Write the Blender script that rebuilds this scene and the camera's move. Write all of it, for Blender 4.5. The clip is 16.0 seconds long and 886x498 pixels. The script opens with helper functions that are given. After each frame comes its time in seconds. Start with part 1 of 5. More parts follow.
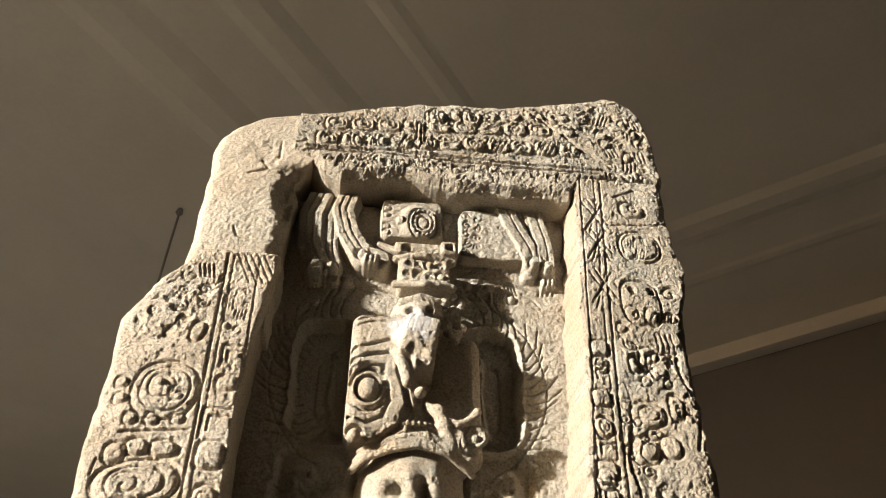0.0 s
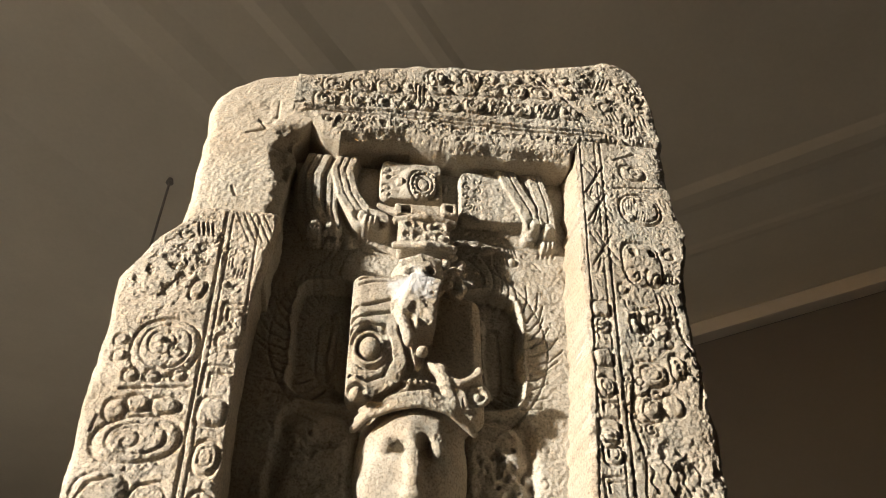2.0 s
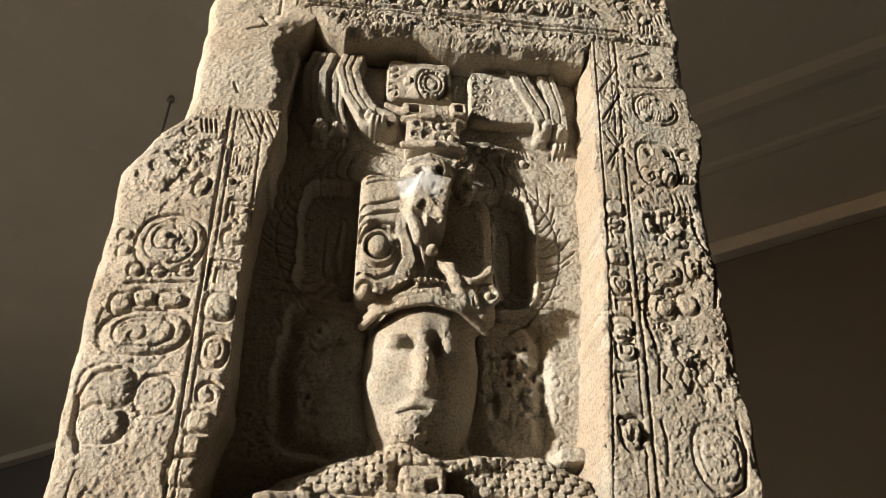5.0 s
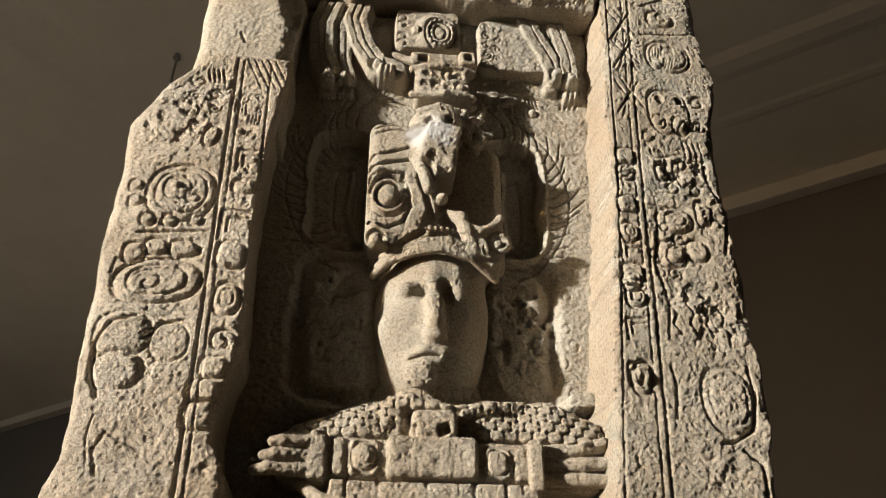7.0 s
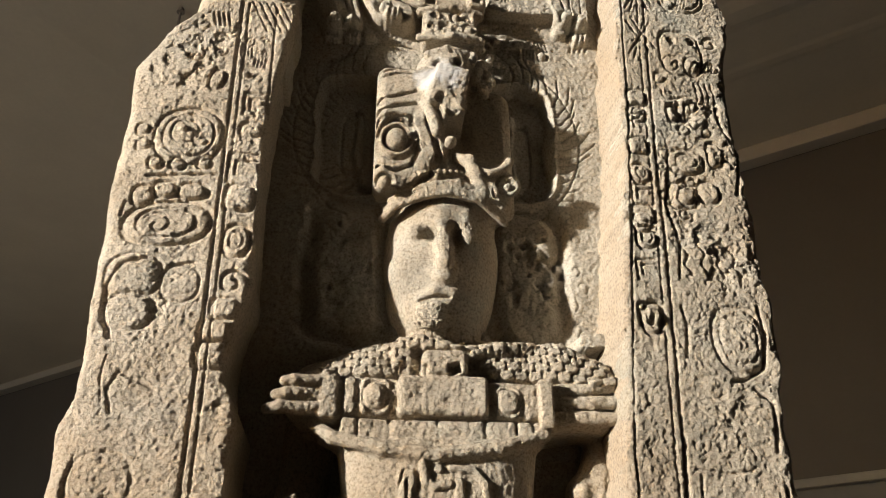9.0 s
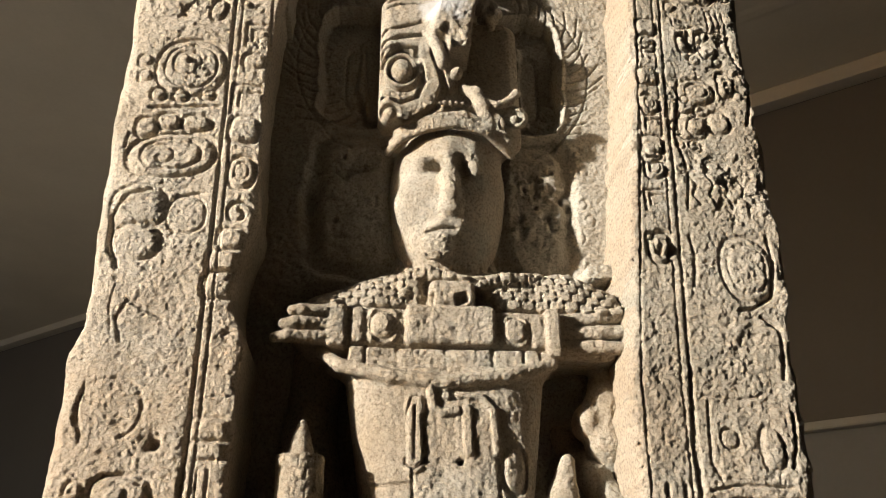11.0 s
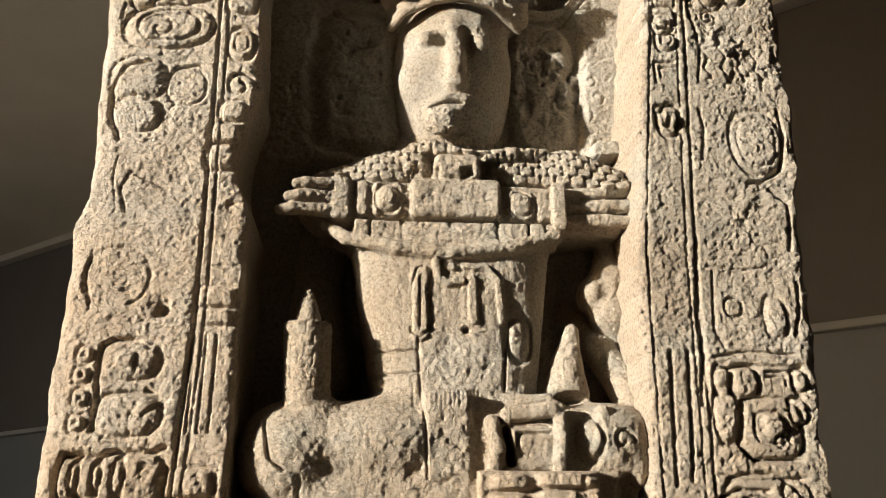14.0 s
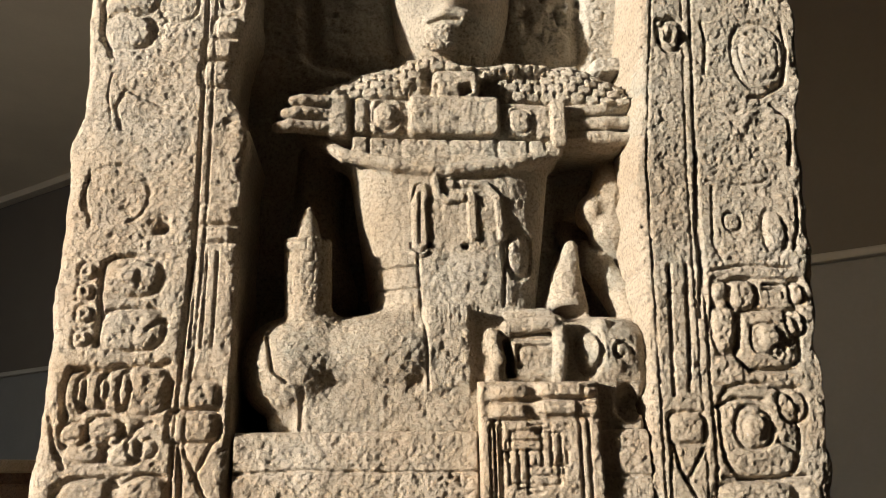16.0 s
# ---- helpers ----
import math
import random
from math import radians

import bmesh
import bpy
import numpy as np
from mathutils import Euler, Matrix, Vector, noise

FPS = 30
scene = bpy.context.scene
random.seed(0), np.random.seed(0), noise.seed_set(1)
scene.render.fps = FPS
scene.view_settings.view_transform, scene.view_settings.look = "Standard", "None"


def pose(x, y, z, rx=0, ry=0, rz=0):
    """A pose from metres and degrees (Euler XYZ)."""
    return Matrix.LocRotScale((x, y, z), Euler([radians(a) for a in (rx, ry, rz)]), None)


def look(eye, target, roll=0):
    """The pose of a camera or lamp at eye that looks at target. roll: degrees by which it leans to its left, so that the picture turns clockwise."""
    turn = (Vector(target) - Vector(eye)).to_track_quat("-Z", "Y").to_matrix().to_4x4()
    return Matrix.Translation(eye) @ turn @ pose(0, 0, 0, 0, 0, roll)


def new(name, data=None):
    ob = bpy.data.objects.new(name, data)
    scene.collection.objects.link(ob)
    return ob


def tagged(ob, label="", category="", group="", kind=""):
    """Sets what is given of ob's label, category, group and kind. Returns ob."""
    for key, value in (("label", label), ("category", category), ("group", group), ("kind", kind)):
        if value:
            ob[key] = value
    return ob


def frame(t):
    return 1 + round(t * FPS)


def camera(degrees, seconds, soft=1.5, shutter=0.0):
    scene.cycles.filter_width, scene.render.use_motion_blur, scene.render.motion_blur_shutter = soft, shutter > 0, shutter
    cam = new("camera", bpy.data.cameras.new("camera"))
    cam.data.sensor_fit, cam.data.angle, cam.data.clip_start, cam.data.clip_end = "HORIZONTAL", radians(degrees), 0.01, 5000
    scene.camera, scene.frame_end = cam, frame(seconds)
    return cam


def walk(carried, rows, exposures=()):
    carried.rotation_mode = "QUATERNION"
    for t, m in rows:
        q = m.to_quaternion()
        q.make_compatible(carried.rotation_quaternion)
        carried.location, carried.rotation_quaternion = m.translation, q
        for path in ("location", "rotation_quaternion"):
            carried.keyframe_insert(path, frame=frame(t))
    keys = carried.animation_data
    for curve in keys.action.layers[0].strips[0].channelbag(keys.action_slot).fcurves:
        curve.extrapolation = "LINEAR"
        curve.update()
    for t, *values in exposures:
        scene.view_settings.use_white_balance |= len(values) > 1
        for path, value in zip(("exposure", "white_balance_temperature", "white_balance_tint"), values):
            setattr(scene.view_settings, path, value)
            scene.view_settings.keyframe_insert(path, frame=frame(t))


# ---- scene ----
# ---- camera and its way ----
cam = camera(58.4, 16.0, 0.6)
METRES, TILT, LEAN, TURN = 0.36, 41.51, 0.0, -7.14
START = (-0.11, -1.321, 1.65)
ROWS = [
    (0.0, 0.0, 0.0, 0.0, -0.0, -0.0, -0.0),
    (0.5, -0.0305, 0.0301, -0.0398, -0.29, -0.2, -0.0),
    (1.0, -0.0454, 0.0368, -0.0666, -0.59, -0.53, -0.02),
    (1.5, -0.0708, 0.0305, -0.073, -0.8, -0.96, -0.14),
    (2.0, -0.0811, 0.0335, -0.1063, -0.9, -1.58, -0.22),
    (2.5, -0.0779, 0.0812, -0.1803, -0.92, -2.46, -0.3),
    (3.0, -0.1047, 0.122, -0.2345, -0.95, -3.29, -0.38),
    (3.5, -0.1089, 0.1431, -0.2586, -0.89, -4.19, -0.42),
    (4.0, -0.1132, 0.141, -0.2764, -0.81, -5.0, -0.4),
    (6.5, -0.1114, 0.1055, -0.34, -0.22, -8.57, 0.17),
    (7.0, -0.1223, 0.1111, -0.3678, -0.07, -9.27, 0.25),
    (7.5, -0.1301, 0.1214, -0.3951, 0.03, -10.02, 0.36),
    (8.0, -0.1264, 0.1045, -0.4032, 0.13, -10.67, 0.5),
    (8.5, -0.1235, 0.1034, -0.4382, 0.24, -11.39, 0.6),
    (9.0, -0.1318, 0.1057, -0.4599, 0.4, -12.1, 0.71),
    (11.5, -0.1331, 0.0895, -0.6075, 0.87, -16.35, 1.18),
    (12.0, -0.1296, 0.0859, -0.6409, 1.02, -17.37, 1.23),
    (12.5, -0.1292, 0.0763, -0.6655, 1.16, -18.34, 1.28),
    (13.0, -0.1398, 0.0549, -0.6999, 1.24, -19.28, 1.31),
    (13.5, -0.1383, 0.0509, -0.734, 1.28, -20.28, 1.37),
    (14.0, -0.13, 0.0497, -0.761, 1.19, -21.4, 1.44),
    (14.5, -0.1349, 0.042, -0.783, 1.09, -22.48, 1.52),
    (15.0, -0.1309, 0.0308, -0.7947, 0.94, -23.66, 1.61),
    (15.5, -0.1277, 0.0176, -0.8225, 0.88, -24.72, 1.75),
    (16.0, -0.1358, 0.0058, -0.8548, 0.89, -25.65, 1.87),
]

EXPOSURES = [(0.0, 1.36), (2.0, 1.28), (4.0, 1.12), (6.5, 0.78), (9.0, 0.95), (12.5, 1.1), (16.0, 1.08)]
walk(cam, [(t, pose(*START, TILT, LEAN, TURN) @ pose(METRES * x, METRES * y, METRES * z, 90 + pitch, roll, yaw)) for t, x, y, z, yaw, pitch, roll in ROWS], EXPOSURES)

# ---- the room's axes: the hall stands askew to the stone ----
AXIS = radians(38.4)
AX = Vector((math.sin(AXIS), math.cos(AXIS), 0))      # towards the far wall
BX = Vector((math.cos(AXIS), -math.sin(AXIS), 0))     # along the far wall, to the right
HUB = Vector((-0.11, -1.30, 0))
BACK, FRONT, LEFT, RIGHT = 5.0, -3.2, -14.0, 7.0
CEIL = 4.80
ROOM = Matrix(((BX.x, AX.x, 0, HUB.x), (BX.y, AX.y, 0, HUB.y), (0, 0, 1, 0), (0, 0, 0, 1)))

# ---- light ----
SUN_WAY = Vector((2.35, 1.0, -0.56)).normalized()
world = bpy.data.worlds.new("sky")
scene.world = world
world.use_nodes = True
wn = world.node_tree
sky = wn.nodes.new("ShaderNodeTexSky")
sky.sky_type = "NISHITA"
sky.sun_disc = False
sky.sun_elevation = math.asin(-SUN_WAY.z)
sky.sun_rotation = math.atan2(-SUN_WAY.x, -SUN_WAY.y)
wn.links.new(sky.outputs[0], wn.nodes["Background"].inputs[0])
wn.nodes["Background"].inputs[1].default_value = 0.10
sun_data = bpy.data.lights.new("sun", "SUN")
sun_data.energy, sun_data.angle, sun_data.color = 5.0, radians(1.7), (1.0, 0.93, 0.835)
sun = new("sun", sun_data)
sun.matrix_world = Matrix.Translation((-8, -8, 7)) @ SUN_WAY.to_track_quat("-Z", "Y").to_matrix().to_4x4()


# ---- materials ----
def mat(name, rough=0.8, metal=0.0):
    m = bpy.data.materials.new(name)
    m.use_nodes = True
    nt = m.node_tree
    b = nt.nodes["Principled BSDF"]
    b.inputs["Roughness"].default_value = rough
    b.inputs["Metallic"].default_value = metal
    return m, nt, b


def noise_node(nt, scale, detail=6, rough=0.6, kind="ShaderNodeTexNoise"):
    co = nt.nodes.new("ShaderNodeTexCoord")
    n = nt.nodes.new(kind)
    n.inputs["Scale"].default_value = scale
    if kind == "ShaderNodeTexNoise":
        n.inputs["Detail"].default_value = detail
        n.inputs["Roughness"].default_value = rough
    nt.links.new(co.outputs["Object"], n.inputs["Vector"])
    return n


def ramp(nt, src, stops):
    r = nt.nodes.new("ShaderNodeValToRGB")
    while len(r.color_ramp.elements) < len(stops):
        r.color_ramp.elements.new(0.5)
    for e, (p, c) in zip(r.color_ramp.elements, stops):
        e.position, e.color = p, (*c, 1)
    nt.links.new(src, r.inputs[0])
    return r.outputs[0]


def mix(nt, fac, a, b, kind="MIX"):
    n = nt.nodes.new("ShaderNodeMix")
    n.data_type, n.blend_type = "RGBA", kind
    for v, i in ((fac, 0), (a, 6), (b, 7)):
        if isinstance(v, (int, float)):
            n.inputs[i].default_value = v
        elif isinstance(v, tuple):
            n.inputs[i].default_value = (*v, 1)
        else:
            nt.links.new(v, n.inputs[i])
    return n.outputs[2]


def bump(nt, b, src, strength, dist, chain=None):
    n = nt.nodes.new("ShaderNodeBump")
    n.inputs["Strength"].default_value, n.inputs["Distance"].default_value = strength, dist
    nt.links.new(src, n.inputs["Height"])
    if chain:
        nt.links.new(chain, n.inputs["Normal"])
    nt.links.new(n.outputs[0], b.inputs["Normal"])
    return n.outputs[0]


def stone(name, base, dark, light, stain, stain_amount=0.45, pits=0.7, earth=0.0, filler=0.0):
    """Weathered limestone; earth: ochre staining of the lower stone; filler: a white mend on the snout of the mask."""
    m, nt, b = mat(name, 0.9)
    big = noise_node(nt, 5.0, 5)
    col = ramp(nt, big.outputs[0], [(0.30, dark), (0.5, base), (0.72, light)])
    st = noise_node(nt, 9.0, 7, 0.7)
    k = ramp(nt, st.outputs[0], [(0.52, (0, 0, 0)), (0.66, (stain_amount,) * 3)])
    col = mix(nt, k, col, stain)
    fine = noise_node(nt, 210.0, 6, 0.75)
    col = mix(nt, 0.9, col, ramp(nt, fine.outputs[0], [(0.34, (0.42, 0.39, 0.35)), (0.5, (0.95, 0.95, 0.95)), (0.68, (1.2, 1.18, 1.13))]), "MULTIPLY")
    rust = noise_node(nt, 2.4, 5, 0.6)
    col = mix(nt, ramp(nt, rust.outputs[0], [(0.50, (0, 0, 0)), (0.70, (0.45, 0.45, 0.45))]), col, (0.39, 0.29, 0.19))
    place = nt.nodes.new("ShaderNodeSeparateXYZ")
    nt.links.new(noise_node(nt, 1.0).inputs["Vector"].links[0].from_socket, place.inputs[0])
    if earth:
        low = nt.nodes.new("ShaderNodeMapRange")
        low.inputs["From Min"].default_value, low.inputs["From Max"].default_value = 2.15, 1.65
        nt.links.new(place.outputs[2], low.inputs["Value"])
        patch = noise_node(nt, 7.0, 6, 0.65)
        both = mix(nt, 1.0, low.outputs[0], ramp(nt, patch.outputs[0], [(0.36, (0.1,) * 3), (0.62, (earth,) * 3)]), "MULTIPLY")
        col = mix(nt, both, col, (0.42, 0.285, 0.17))
    fleck = noise_node(nt, 48.0, 9, 0.8)
    k2 = ramp(nt, fleck.outputs[0], [(0.62, (0, 0, 0)), (0.69, (0.75, 0.75, 0.75))])
    col = mix(nt, k2, col, (0.66, 0.64, 0.59))
    if filler:
        gap = nt.nodes.new("ShaderNodeVectorMath")
        gap.operation = "DISTANCE"
        nt.links.new(noise_node(nt, 1.0).inputs["Vector"].links[0].from_socket, gap.inputs[0])
        gap.inputs[1].default_value = (-0.005, 0.03, 2.635)
        ragged = nt.nodes.new("ShaderNodeMath")
        ragged.operation = "MULTIPLY_ADD"
        nt.links.new(noise_node(nt, 38.0, 6, 0.7).outputs[0], ragged.inputs[0])
        ragged.inputs[1].default_value = 0.10
        nt.links.new(gap.outputs["Value"], ragged.inputs[2])
        col = mix(nt, ramp(nt, ragged.outputs[0], [(0.088, (filler,) * 3), (0.108, (0, 0, 0))]), col, (0.70, 0.69, 0.68))
    nt.links.new(col, b.inputs["Base Color"])
    b.inputs["Specular IOR Level"].default_value = 0.25
    grit = noise_node(nt, 480.0, 3, 0.65)
    n0 = bump(nt, b, grit.outputs[0], 0.8 * pits, 0.0026)
    n1 = bump(nt, b, fine.outputs[0], 1.0 * pits, 0.0085, n0)
    mid = noise_node(nt, 75.0, 7, 0.72)
    n2 = bump(nt, b, mid.outputs[0], 1.0 * pits, 0.0100, n1)
    holes = noise_node(nt, 130.0, 2, 0.5)
    sunk = ramp(nt, holes.outputs[0], [(0.30, (0, 0, 0)), (0.40, (1, 1, 1))])
    bump(nt, b, sunk, 0.7 * pits, 0.003, n2)
    return m


LIME = stone("weathered_limestone", (0.62, 0.54, 0.43), (0.51, 0.425, 0.32), (0.68, 0.625, 0.535), (0.40, 0.39, 0.335), 0.4, 0.7, 0.45)
# Greyer than LIME, and darkened for the weaker light on right jamb and lintel.
GREY_SHADED = stone("grey_weathered_shaded_limestone", (0.45, 0.40, 0.32), (0.35, 0.30, 0.23), (0.53, 0.49, 0.415), (0.33, 0.335, 0.295), 0.6, 0.65, 0.3)
FIGURE = stone("carved_limestone", (0.55, 0.48, 0.38), (0.46, 0.38, 0.28), (0.61, 0.57, 0.485), (0.47, 0.48, 0.42), 0.6, 0.75, 0.2, 0.9)
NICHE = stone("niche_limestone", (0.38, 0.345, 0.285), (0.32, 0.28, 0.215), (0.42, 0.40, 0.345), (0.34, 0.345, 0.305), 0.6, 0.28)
# Splay stone, its colour set darker because that side faces the sun.
SUN_TONED = stone("sun_toned_limestone", (0.33, 0.275, 0.21), (0.29, 0.23, 0.165), (0.36, 0.315, 0.25), (0.31, 0.27, 0.215), 0.3, 0.3)
PLASTER = stone("repair_plaster", (0.45, 0.40, 0.32), (0.41, 0.36, 0.28), (0.48, 0.44, 0.36), (0.42, 0.38, 0.31), 0.3, 0.22)


def paint(name, colour, spread=0.06, rough=0.75):
    m, nt, b = mat(name, rough)
    n = noise_node(nt, 1.3, 6, 0.65)
    lo, hi = tuple(c * (1 - spread) for c in colour), tuple(c * (1 + spread) for c in colour)
    col = ramp(nt, n.outputs[0], [(0.3, lo), (0.7, hi)])
    f = noise_node(nt, 40.0, 5)
    col = mix(nt, 0.25, col, ramp(nt, f.outputs[0], [(0.35, (0.85,) * 3), (0.65, (1.0,) * 3)]), "MULTIPLY")
    nt.links.new(col, b.inputs["Base Color"])
    bump(nt, b, f.outputs[0], 0.12, 0.004)
    return m


CEILING_PAINT = paint("ceiling_paint", (0.66, 0.605, 0.505))
TRIM_PAINT = paint("trim_paint", (0.52, 0.48, 0.42))
WALL_PAINT = paint("wall_paint", (0.118, 0.109, 0.101))
DADO_PAINT = paint("lower_wall_paint", (0.19, 0.195, 0.205))
LEDGE_PAINT = paint("ledge_paint", (0.33, 0.325, 0.315))
FLOOR_STONE = paint("floor_stone", (0.47, 0.41, 0.325), 0.2, 0.45)
PLINTH_PAINT = paint("plinth_paint", (0.22, 0.20, 0.18))


# ---- mesh helpers ----
def mesh_object(name, verts, faces, material, parent=None, label="", smooth=True):
    me = bpy.data.meshes.new(name)
    verts, faces = np.asarray(verts, np.float32), np.asarray(faces, np.int32)
    me.vertices.add(len(verts))
    me.vertices.foreach_set("co", verts.ravel())
    me.loops.add(faces.size)
    me.loops.foreach_set("vertex_index", faces.ravel())
    me.polygons.add(len(faces))
    me.polygons.foreach_set("loop_start", np.arange(len(faces), dtype=np.int32) * faces.shape[1])
    me.polygons.foreach_set("use_smooth", np.full(len(faces), smooth))
    me.update(calc_edges=True)
    me.validate()
    me.materials.append(material)
    ob = new(name, me)
    if parent:
        ob.parent = parent
    if label:
        tagged(ob, label)
    return ob


def part(name, bm, material, parent=None, label="", smooth=False):
    bmesh.ops.recalc_face_normals(bm, faces=bm.faces)
    me = bpy.data.meshes.new(name)
    bm.to_mesh(me)
    bm.free()
    me.materials.append(material)
    if smooth:
        for p in me.polygons:
            p.use_smooth = True
    ob = new(name, me)
    if parent:
        ob.parent = parent
    if label:
        tagged(ob, label)
    return ob


def box_bm(x0, x1, y0, y1, z0, z1, bevel=0.0, seg=2, m=None):
    bm = bmesh.new()
    bmesh.ops.create_cube(bm, size=1.0)
    for v in bm.verts:
        v.co = Vector((x0 + (v.co.x + 0.5) * (x1 - x0), y0 + (v.co.y + 0.5) * (y1 - y0), z0 + (v.co.z + 0.5) * (z1 - z0)))
    if bevel:
        bmesh.ops.bevel(bm, geom=list(bm.edges), offset=bevel, segments=seg, affect="EDGES", profile=0.6)
    if m:
        bmesh.ops.transform(bm, matrix=m, verts=bm.verts)
    return bm


def vnoise(x, z, cell, seed):
    """Smooth value noise, -1 to 1, on arrays."""
    g = np.random.RandomState(seed).uniform(-1, 1, (257, 257))
    u, v = x / cell + 1000.37, z / cell + 1000.11
    i, j = np.floor(u).astype(int), np.floor(v).astype(int)
    a, b = u - i, v - j
    a, b = a * a * (3 - 2 * a), b * b * (3 - 2 * b)
    i, j, i1, j1 = i % 257, j % 257, (i + 1) % 257, (j + 1) % 257
    return (g[i, j] * (1 - a) + g[i1, j] * a) * (1 - b) + (g[i, j1] * (1 - a) + g[i1, j1] * a) * b


def fbm(x, z, cell, octaves, seed, gain=0.55):
    out, amp = 0, 1.0
    for k in range(octaves):
        out = out + amp * vnoise(x, z, cell / 2 ** k, seed + k)
        amp *= gain
    return out


def ease(d, a, b):
    t = np.clip((d - a) / (b - a), 0, 1)
    return t * t * (3 - 2 * t)


class Relief:
    """A carved face: a grid of places (x, z) with heights towards the viewer."""

    def __init__(self, left, right, z0, z1, step):
        self.nz = int((z1 - z0) / step) + 1
        self.zs = np.linspace(z0, z1, self.nz)
        a, b = left(self.zs), right(self.zs)
        self.nx = int(np.max(b - a) / step) + 1
        u = np.linspace(0, 1, self.nx)
        self.X = a[:, None] + (b - a)[:, None] * u
        self.Z = np.repeat(self.zs[:, None], self.nx, 1)
        self.H = np.zeros_like(self.X)
        self.keen = self.bite = 1.0

    def rows(self, z, r):
        i, j = np.searchsorted(self.zs, (z - r, z + r))
        return slice(i, j)

    def local(self, x, z, r, rot=0.0):
        s = self.rows(z, r)
        dx, dz = self.X[s] - x, self.Z[s] - z
        if rot:
            c, q = math.cos(radians(rot)), math.sin(radians(rot))
            dx, dz = dx * c + dz * q, dz * c - dx * q
        return s, dx, dz

    def boss(self, x, z, rx, rz, h, rot=0, p=2.6, edge=0.5):
        """A raised cushion (or, with h below 0, a hollow)."""
        s, dx, dz = self.local(x, z, max(rx, rz) * 1.5, rot)
        d = (np.abs(dx / rx) ** p + np.abs(dz / rz) ** p) ** (1 / p)
        self.H[s] += h * ease(-d, -1.0, -1.0 + edge)
        return self

    def ring(self, x, z, rx, rz, w, depth, rot=0, p=2.4):
        """A cut line round an oval."""
        s, dx, dz = self.local(x, z, max(rx, rz) * 1.5 + w, rot)
        d = (np.abs(dx / rx) ** p + np.abs(dz / rz) ** p) ** (1 / p)
        d = np.abs(d - 1) * min(rx, rz)
        w = w * (0.82 if self.keen < 1 else 1.0)
        self.H[s] -= self.keen * depth * ease(-d, -w, 0)
        return self

    def line(self, pts, w, depth):
        """A cut line through points (raised with depth below 0)."""
        if depth > 0 and self.keen < 1:
            w = 0.82 * w
        zc = [p[1] for p in pts]
        mid, r = (min(zc) + max(zc)) / 2, (max(zc) - min(zc)) / 2 + w
        s = self.rows(mid, r)
        X, Z = self.X[s], self.Z[s]
        d = np.full(X.shape, 9.0)
        for (ax, az), (bx, bz) in zip(pts, pts[1:]):
            ux, uz = bx - ax, bz - az
            t = np.clip(((X - ax) * ux + (Z - az) * uz) / (ux * ux + uz * uz + 1e-12), 0, 1)
            d = np.minimum(d, np.hypot(X - ax - t * ux, Z - az - t * uz))
        if depth > 0:
            self.H[s] -= self.keen * depth * ease(-d, -w, -0.15 * w)
        else:
            self.H[s] = np.maximum(self.H[s], -depth * ease(-d, -w, -0.70 * w))
        return self

    def scroll(self, x, z, r, w, depth, turns=1.4, start=0.0, way=1):
        n = int(14 * turns) + 3
        pts = []
        for k in range(n):
            f = k / (n - 1)
            a, q = radians(start) + way * f * turns * 2 * math.pi, r * (1 - 0.78 * f)
            pts.append((x + q * math.cos(a), z + q * math.sin(a)))
        return self.line(pts, w, depth)

    def glyph(self, x, z, w, h, seed, depth=0.009):
        """A worn glyph block: cushions parted by cut lines, with inner marks."""
        r = random.Random(seed)
        self.boss(x, z, w * 0.56, h * 0.56, depth * 0.5, p=4, edge=0.35)
        self.ring(x, z, w * 0.5, h * 0.5, 0.0055, depth * 0.8, p=4)
        style = r.choice((0, 1, 2, 3))
        m = min(w, h)
        if style == 0:
            self.ring(x, z, w * 0.33, h * 0.30, 0.005, depth * 0.7).boss(x + r.uniform(-0.1, 0.1) * w, z - 0.05 * h, m * 0.16, m * 0.14, depth * 0.5)
            self.scroll(x + 0.05 * w, z + 0.06 * h, m * 0.16, 0.004, depth * 0.6, 1.2, r.uniform(0, 360), r.choice((-1, 1)))
        elif style == 1:
            self.line([(x - 0.45 * w, z + 0.1 * h), (x, z + 0.02 * h), (x + 0.45 * w, z + 0.12 * h)], 0.005, depth * 0.8)
            for k in range(3):
                self.ring(x + (k - 1) * 0.29 * w, z + 0.28 * h, w * 0.11, h * 0.12, 0.0045, depth * 0.7)
            self.scroll(x - 0.1 * w, z - 0.2 * h, m * 0.2, 0.005, depth * 0.7, 1.3, r.uniform(0, 360), r.choice((-1, 1)))
            self.boss(x + 0.26 * w, z - 0.2 * h, w * 0.15, h * 0.17, depth * 0.6)
        elif style == 2:
            self.line([(x - 0.05 * w, z + 0.46 * h), (x - 0.08 * w, z), (x + 0.02 * w, z - 0.46 * h)], 0.005, depth * 0.8)
            for k in range(2):
                self.ring(x + (0.25 if k else -0.27) * w, z + r.uniform(-0.1, 0.1) * h, w * 0.17, h * 0.30, 0.0045, depth * 0.8)
                self.boss(x + (0.25 if k else -0.27) * w, z, w * 0.09, h * 0.12, depth * 0.6)
        else:
            self.scroll(x, z, m * 0.38, 0.0055, depth * 0.8, 1.6, r.uniform(0, 360), r.choice((-1, 1)))
            for k in range(4):
                a = r.uniform(0, 6.28)
                self.boss(x + 0.36 * w * math.cos(a), z + 0.36 * h * math.sin(a), m * 0.11, m * 0.1, depth * 0.6)
        return self

